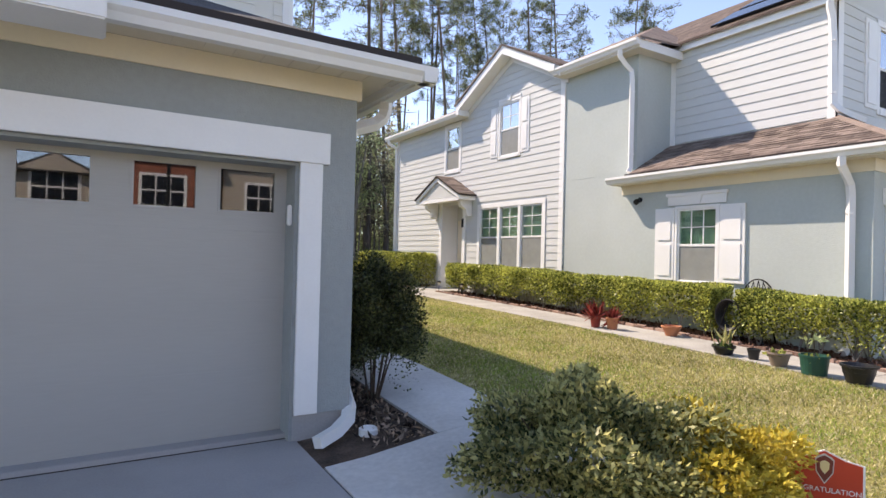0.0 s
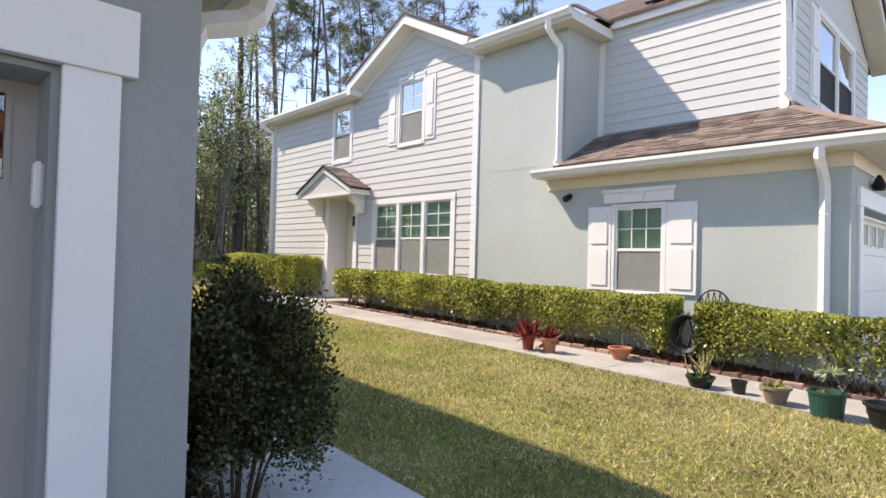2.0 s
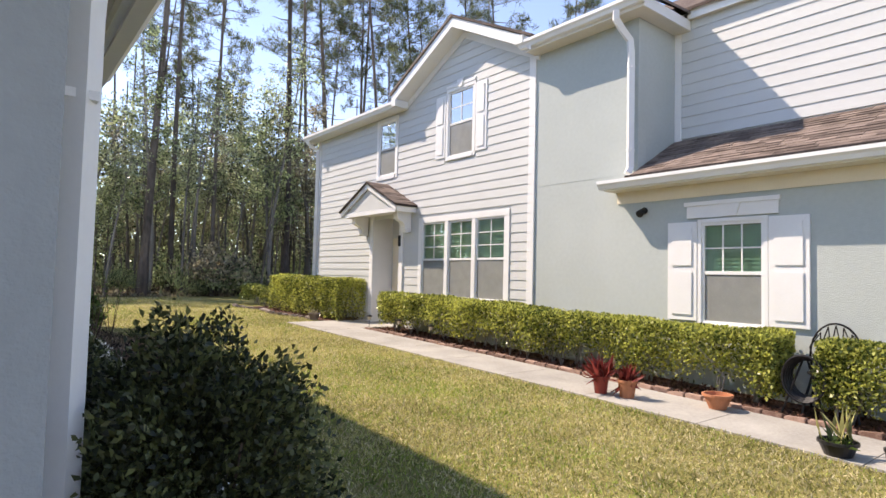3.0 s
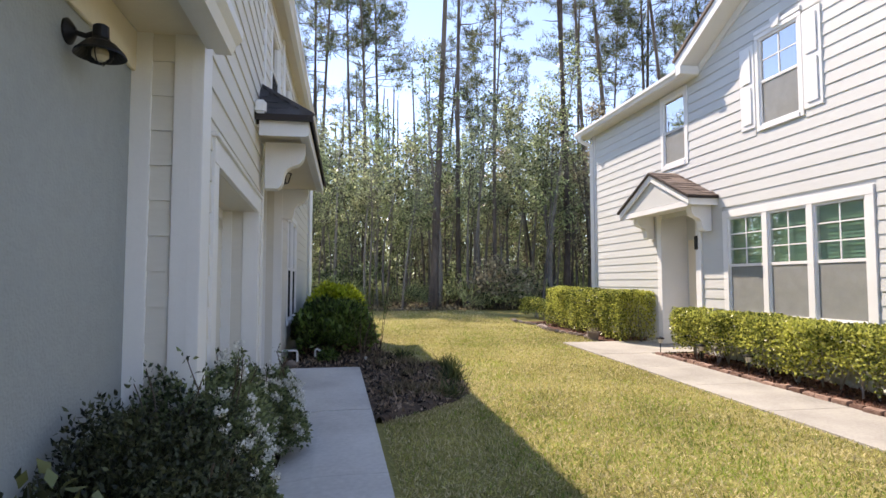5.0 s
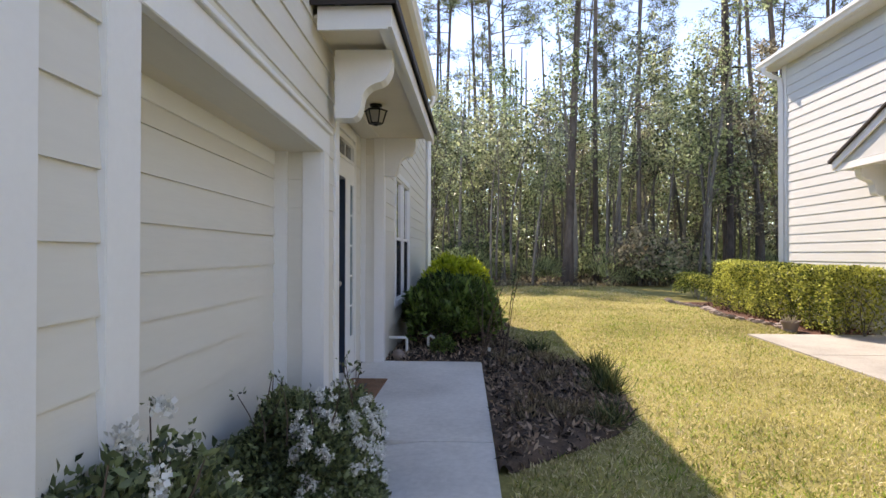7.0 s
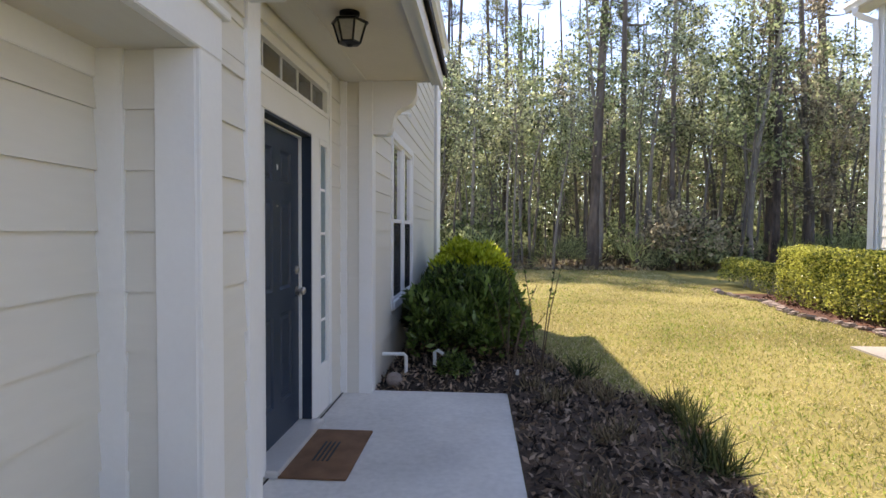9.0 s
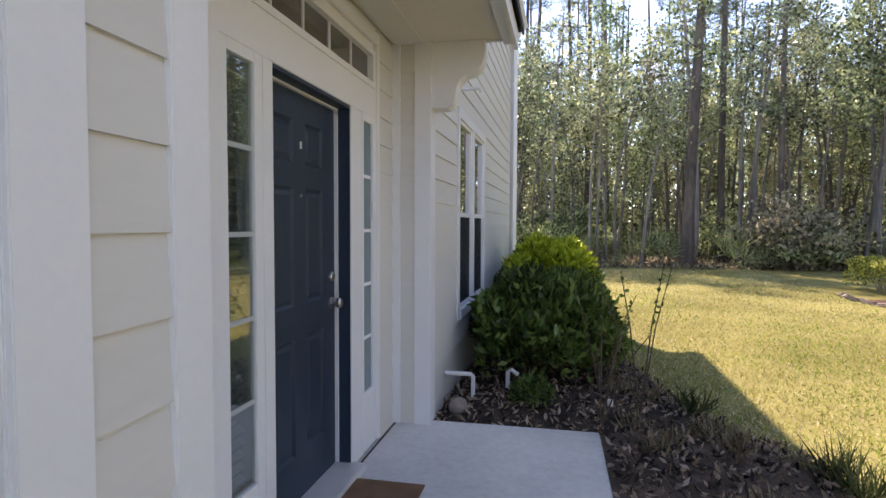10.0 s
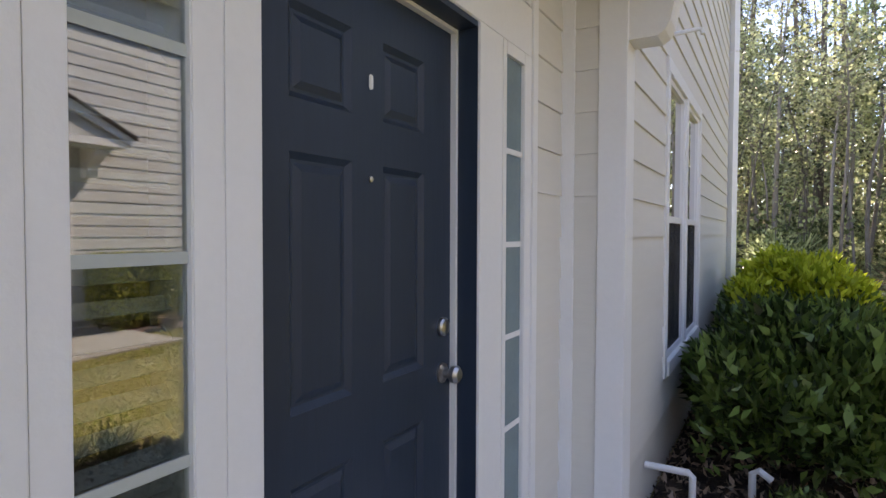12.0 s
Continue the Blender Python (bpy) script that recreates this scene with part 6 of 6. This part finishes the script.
p, h = pot(7.10, 2.80, [(0.15, 0), (0.155, 0.015), (0.19, 0.13), (0.195, 0.13), (0.20, 0.15), (0.195, 0.15), (0.21, 0.215), (0.235, 0.22), (0.235, 0.25), (0.20, 0.25), (0.18, 0.18), (0.15, 0.17)], BLACKPOT, "wide ribbed black plastic pot")
p, h = pot(7.90, 15.55, vessel(0.12, 0.17, 0.20, 0.015), TANPOT, "brown clay bowl with dry stems at the far porch")
sprout(p, 9, 60, 0.16, 0.16, 0.012, 1.6, DRYLEAF, 0.07)
# path lights
for x, y in ((8.12, 13.35), (8.22, 11.3), (8.25, 12.4)):
    l = thing("path_light", pose(x, y, gz(x, y)), "small black and grey solar path light in the mulch", "path light", "", "path lights")
    part("stake", tube([(0, 0, -0.03), (0, 0, 0.22)], 0.008, 6), BLACK, l)
    part("lamp_glass", lathe([(0.03, 0.22), (0.045, 0.29)], 12), BULB, l)
    part("cap", lathe([(0.065, 0.29), (0.06, 0.31), (0.02, 0.33)], 14), BLACK, l)
# garden chair of black metal, half hidden behind the hedge
ch = thing("garden_chair", pose(8.72, 4.92, gz(8.72, 4.92), 0, 0, -80), "black metal garden chair with a curled lattice back", "chair")
part("seat", lathe([(0.23, 0.44), (0.24, 0.455), (0.22, 0.465)], 20), BLACK, ch)
for a, b in ((-1, -1), (1, -1), (-1, 1), (1, 1)):
    part("leg", tube([(0.16 * a, 0.16 * b, 0.45), (0.22 * a, 0.22 * b, 0.2), (0.25 * a, 0.26 * b, 0.0)], 0.013, 6), BLACK, ch)
arc = [(0.24 * math.cos(t), 0.22, 0.62 + 0.36 * math.sin(t)) for t in np.linspace(0, math.pi, 13)]
part("back_frame", tube([(0.22, 0.2, 0.45)] + arc + [(-0.22, 0.2, 0.45)], 0.012, 6), BLACK, ch)
for k in range(-2, 3):
    part("back_bar", tube([(0.08 * k, 0.21, 0.47), (0.10 * k + 0.05, 0.23, 0.7), (0.07 * k, 0.22, 0.62 + 0.34 * math.sqrt(max(0.05, 1 - (k / 3) ** 2)))], 0.007, 5), BLACK, ch)
    part("back_bar", tube([(0.08 * k, 0.212, 0.47), (0.10 * k - 0.05, 0.232, 0.7), (0.07 * k, 0.222, 0.62 + 0.34 * math.sqrt(max(0.05, 1 - (k / 3) ** 2)))], 0.007, 5), BLACK, ch)
# hose reel in the gap of the hedge
hr = thing("garden_hose", pose(8.36, 5.06, gz(8.36, 5.06) + 0.42), "black garden hose coiled on a stand in the hedge gap", "hose")
for k in range(5):
    part("coil", tube([(0.03 * k - 0.06, (0.20 - 0.012 * k) * math.cos(t), (0.24 - 0.012 * k) * math.sin(t)) for t in np.linspace(0, math.tau, 25)], 0.014, 6, cap=False), BLACK, hr)
part("stand", tube([(0, 0.02, 0.2), (-0.05, 0.22, -0.41)], 0.012, 6), BLACK, hr)
part("stand", tube([(0, -0.02, 0.2), (-0.05, -0.2, -0.41)], 0.012, 6), BLACK, hr)

# drain cap, pipes, ball and mat
solid("drain_cover", lathe([(0.075, 0), (0.075, 0.05), (0.06, 0.06), (0.055, 0.04)], 20, at=(1.86, 3.98, gz(1.86, 3.98) + 0.01)), PVC, "white plastic drain cap in the mulch", "drain")
for pts, lab in (([(1.76, 13.86, 0.60), (1.98, 13.86, 0.60), (2.0, 13.86, 0.58), (2.0, 13.86, 0.38)], "white bent drain pipe from the wall"), ([(2.36, 14.08, 0.56), (2.30, 14.08, 0.60), (2.27, 14.08, 0.58), (2.27, 14.08, 0.38)], "short white elbow pipe in the mulch")):
    solid("drain_pipe", tube(pts, 0.019, 10), PVC, lab, "pipe")
solid("stone_ball", lathe([(0.01, 0), (0.05, 0.012), (0.075, 0.05), (0.078, 0.08), (0.06, 0.125), (0.02, 0.145)], 18, at=(1.93, 13.55, gz(1.93, 13.55) + 0.01)), STONE, "rounded pale stone at the slab's edge", "stone")
solid("drain_pipe", tube([(1.74, 14.6, 3.14), (1.90, 14.6, 3.15), (1.93, 14.6, 3.145), (1.94, 14.6, 3.115)], 0.014, 10), PVC, "short white overflow pipe sticking out of the siding", "pipe")
solid("joint", box(1.531, 1.545, 10.42, 13.13, 0.395, 0.4075), DRIP, "dark open joint between the door slab and the wall", "joint", "structure")
dm = thing("door_mat", pose(1.78, 11.78, 0.406), "worn brown coir doormat with a faded print", "doormat")
part("mat_body", box(-0.215, 0.215, -0.40, 0.40, 0.0, 0.014, bevel=0.004), COIR, dm)
for k in range(4):
    part("print_bar", box(-0.06 + 0.03 * k, -0.045 + 0.03 * k, -0.16, 0.16, 0.014, 0.0155), BLACK, dm, "faded dark lettering")
solid("drain_pipe", tube([(3.10, 13.72, 0.36), (3.10, 13.72, 0.50)], 0.022, 10), PVC, "short white capped pipe in the mulch", "pipe")
shrub("small_plant", 51, 2.5, 13.75, 0.17, 0.18, 0.26, 900, BOX, 0.05, 0.02, "small dark green plant beside the drain pipe", 2.2, 0.2, 0.3)
# yard sign
sg = thing("yard_sign", pose(3.52, 1.49, gz(3.52, 1.49) - 0.02, 0, 0, -55), "red shield-shaped yard sign with a white border", "sign")
sh = lambda s, o: [(-0.19 * s, -o), (0.19 * s, -o), (0.19 * s, 0.255), (0.10 * s, 0.275), (0.0, 0.32 + 0.02 * (s - 1)), (-0.10 * s, 0.275), (-0.19 * s, 0.255)]
part("sign_board", prism([(x, z + 0.12) for x, z in sh(1.0, 0.0)], "y", -0.004, 0.004), WHITE, sg)
part("print", prism([(x * 0.94, 0.12 + 0.012 + (z) * 0.94) for x, z in sh(1.0, 0.0)], "y", -0.006, -0.004), SIGNRED, sg)
crest = lambda k: [(-0.046 * k, 0.055 * k), (-0.03 * k, 0.07 * k), (0.0, 0.085 * k), (0.03 * k, 0.07 * k), (0.046 * k, 0.055 * k), (0.042 * k, -0.02 * k), (0.0, -0.085 * k), (-0.042 * k, -0.02 * k)]
part("emblem_border", prism([(x, z + 0.335) for x, z in crest(1.0)], "y", -0.008, -0.006), PETAL, sg, "pale outline of the crest")
part("emblem", prism([(x, z + 0.335) for x, z in crest(0.88)], "y", -0.010, -0.008), SIGNDARK, sg, "dark maroon crest")
part("emblem_face", prism([(x * 0.55, z * 0.5 + 0.345) for x, z in crest(0.9)], "y", -0.012, -0.010), NICKEL, sg, "plain grey shape on the crest")
cu = bpy.data.curves.new("sign_text", "FONT")
cu.body, cu.size, cu.align_x, cu.extrude = "CONGRATULATIONS", 0.040, "CENTER", 0.0004
tx = new("sign_text", cu)
cu.materials.append(WHITE)
tx.parent, tx.matrix_basis = sg, pose(0, -0.0068, 0.205, 90)
part("stake", tube([(-0.1, 0.006, 0.2), (-0.1, 0.006, -0.05)], 0.004, 5), NICKEL, sg)
part("stake", tube([(0.1, 0.006, 0.2), (0.1, 0.006, -0.05)], 0.004, 5), NICKEL, sg)

# houses across the street, seen in the garage door's panes
for x, wide, deep, m, top, lab in ((-9.5, 4.0, 0.0, BRICKWALL, 6.0, "red brick"), (-1.6, 1.5, -2.0, TAN, 5.4, "tan sided"), (2.9, 2.0, 0.0, BRICKWALL, 6.4, "red brick"), (7.3, 2.0, -0.5, TAN, 6.4, "tan sided"), (14.0, 3.5, 0.0, BRICKWALL, 6.0, "red brick")):
    ho = thing("street_house", pose(x, -20 + deep, gz(x, -20)), f"two-storey {lab} house across the street with white windows", "house", "", "street houses")
    part("wall", box(-wide, wide, -6, 0, -0.3, top), m, ho)
    part("roof", prism([(-wide - 0.4, top - 0.1), (0, top + wide * 0.55), (wide + 0.4, top - 0.1)], "y", -6.4, 0.4), DARKSH, ho)
    part("gable", prism([(-wide + 0.1, top - 0.02), (0, top + wide * 0.5), (wide - 0.1, top - 0.02)], "y", 0.36, 0.42), m, ho)
    for z in (1.3, 4.0):
        u = -0.3 if m is BRICKWALL else 0.0
        f = part("window", box(u - 1.0, u + 1.0, 0.0, 0.08, z - 0.15, z + 1.45, bevel=0.01), WHITE, ho)
        for q in (-0.88, -0.28, 0.32):
            part("pane", box(u + q, u + q + 0.54, 0.08, 0.085, z, z + 0.62), SOLAR, f)
            part("pane", box(u + q, u + q + 0.54, 0.08, 0.085, z + 0.70, z + 1.32), SOLAR, f)
po = thing("street_lamp", pose(1.65, -8.0, gz(1.65, -8.0)), "black street lamp post by the road", "street lamp")
part("post", tube([(0, 0, -0.1), (0, 0, 0.5), (0, 0, 5.0)], [0.09, 0.06, 0.05], 10), BLACK, po)
part("lamp_head", lathe([(0.05, 5.0), (0.16, 5.1), (0.2, 5.4), (0.1, 5.55), (0.02, 5.6)], 12), BLACK, po)

# ---- small pieces: planks, shingles, bricks ----
for parent, u0, u1, z0, z1, holes, exposure, limit in PLANKS:
    z = z0
    while z < z1 - 0.02:
        top = min(z + exposure, z1)
        a, b = (u0, u1) if limit is None else limit(z)
        a, b = max(a, u0), min(b, u1)
        cuts = [(h[0], h[1]) for h in holes if h[2] < (z + top) / 2 < h[3]]
        for p, q in spans(a, b, cuts):
            me = bpy.data.meshes.new("plank")
            vs = [(u, y, zz) for u in (p, q) for y, zz in ((-0.002, z), (-0.022, z), (-0.010, top + 0.005), (-0.002, top + 0.005))]
            me.from_pydata(vs, [], [(0, 1, 2, 3), (7, 6, 5, 4), (1, 5, 6, 2), (0, 4, 5, 1), (2, 6, 7, 3), (3, 7, 4, 0)])
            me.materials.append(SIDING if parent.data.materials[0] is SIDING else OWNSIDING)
            new("plank", me).parent = parent
        z += exposure

rng = np.random.default_rng(61)
tabs = {}
for parent, m, u0, u1, depth, left, right, material, course, tab in SHINGLES:
    k = 0
    while k * course < depth - 0.05:
        v = k * course
        a, b = u0 + left * (v + course), u1 - right * (v + course)
        u = a - rng.uniform(0, tab)
        while u < b:
            p, q = max(u, a), min(u + tab * rng.choice([0.8, 1.0, 1.2]), b)
            u = u + tab if q == u + tab else q
            if q - p < 0.03:
                u = q + 0.001
                continue
            width = round((q - p) / 0.05) * 0.05 if q < b and p > a else q - p
            lift = rng.choice([0.010, 0.014, 0.018])
            me = bpy.data.meshes.new("shingle")
            e = min(course * 1.5, depth - v)
            vs = [(x, y, z) for x in (p + 0.002, q - 0.002) for y, z in ((v, lift - 0.012), (v, lift), (v + e, 0.004), (v + e, 0.0))]
            me.from_pydata(vs, [], [(0, 1, 2, 3), (7, 6, 5, 4), (1, 5, 6, 2), (0, 4, 5, 1), (2, 6, 7, 3), (3, 7, 4, 0)])
            me.materials.append(material)
            ob = new("shingle", me)
            ob.parent, ob.matrix_basis = parent, m
            u = q
        k += 1

edge = thing("brick_edging", pose(0, 0, 0), "worn red brick edging along the garden path", "brick edging", "structure")
bme = mesh_of("brick", box(-0.045, 0.045, -0.10, 0.10, -0.03, 0.045, bevel=0.008))
bme.materials.append(BRICK)
for k in range(62):
    y = 0.4 + k * 0.212
    b = new("brick", bme)
    b.parent = edge
    b.matrix_basis = pose(8.135 + rng.normal(0, 0.012), y, gz(8.13, y) + 0.015 + rng.normal(0, 0.006), rng.normal(0, 3), rng.normal(0, 4), rng.normal(0, 3))
ring = thing("stone_edging", pose(0, 0, 0), "rough stones edging the far hedge bed", "stone edging", "structure")
sme = mesh_of("stone", box(-0.10, 0.10, -0.08, 0.08, -0.04, 0.055, bevel=0.03))
sme.materials.append(STONE)
for k in range(26):
    y = 15.5 + 0.22 * k
    x = 7.86 + 0.12 * math.sin(k * 0.5) + rng.normal(0, 0.02)
    b = new("stone", sme)
    b.parent = ring
    b.matrix_basis = pose(x, y, gz(x, y) + 0.02, rng.normal(0, 8), rng.normal(0, 8), rng.uniform(0, 360)) @ Matrix.Diagonal((rng.uniform(0.7, 1.2), rng.uniform(0.7, 1.2), rng.uniform(0.4, 0.8), 1))
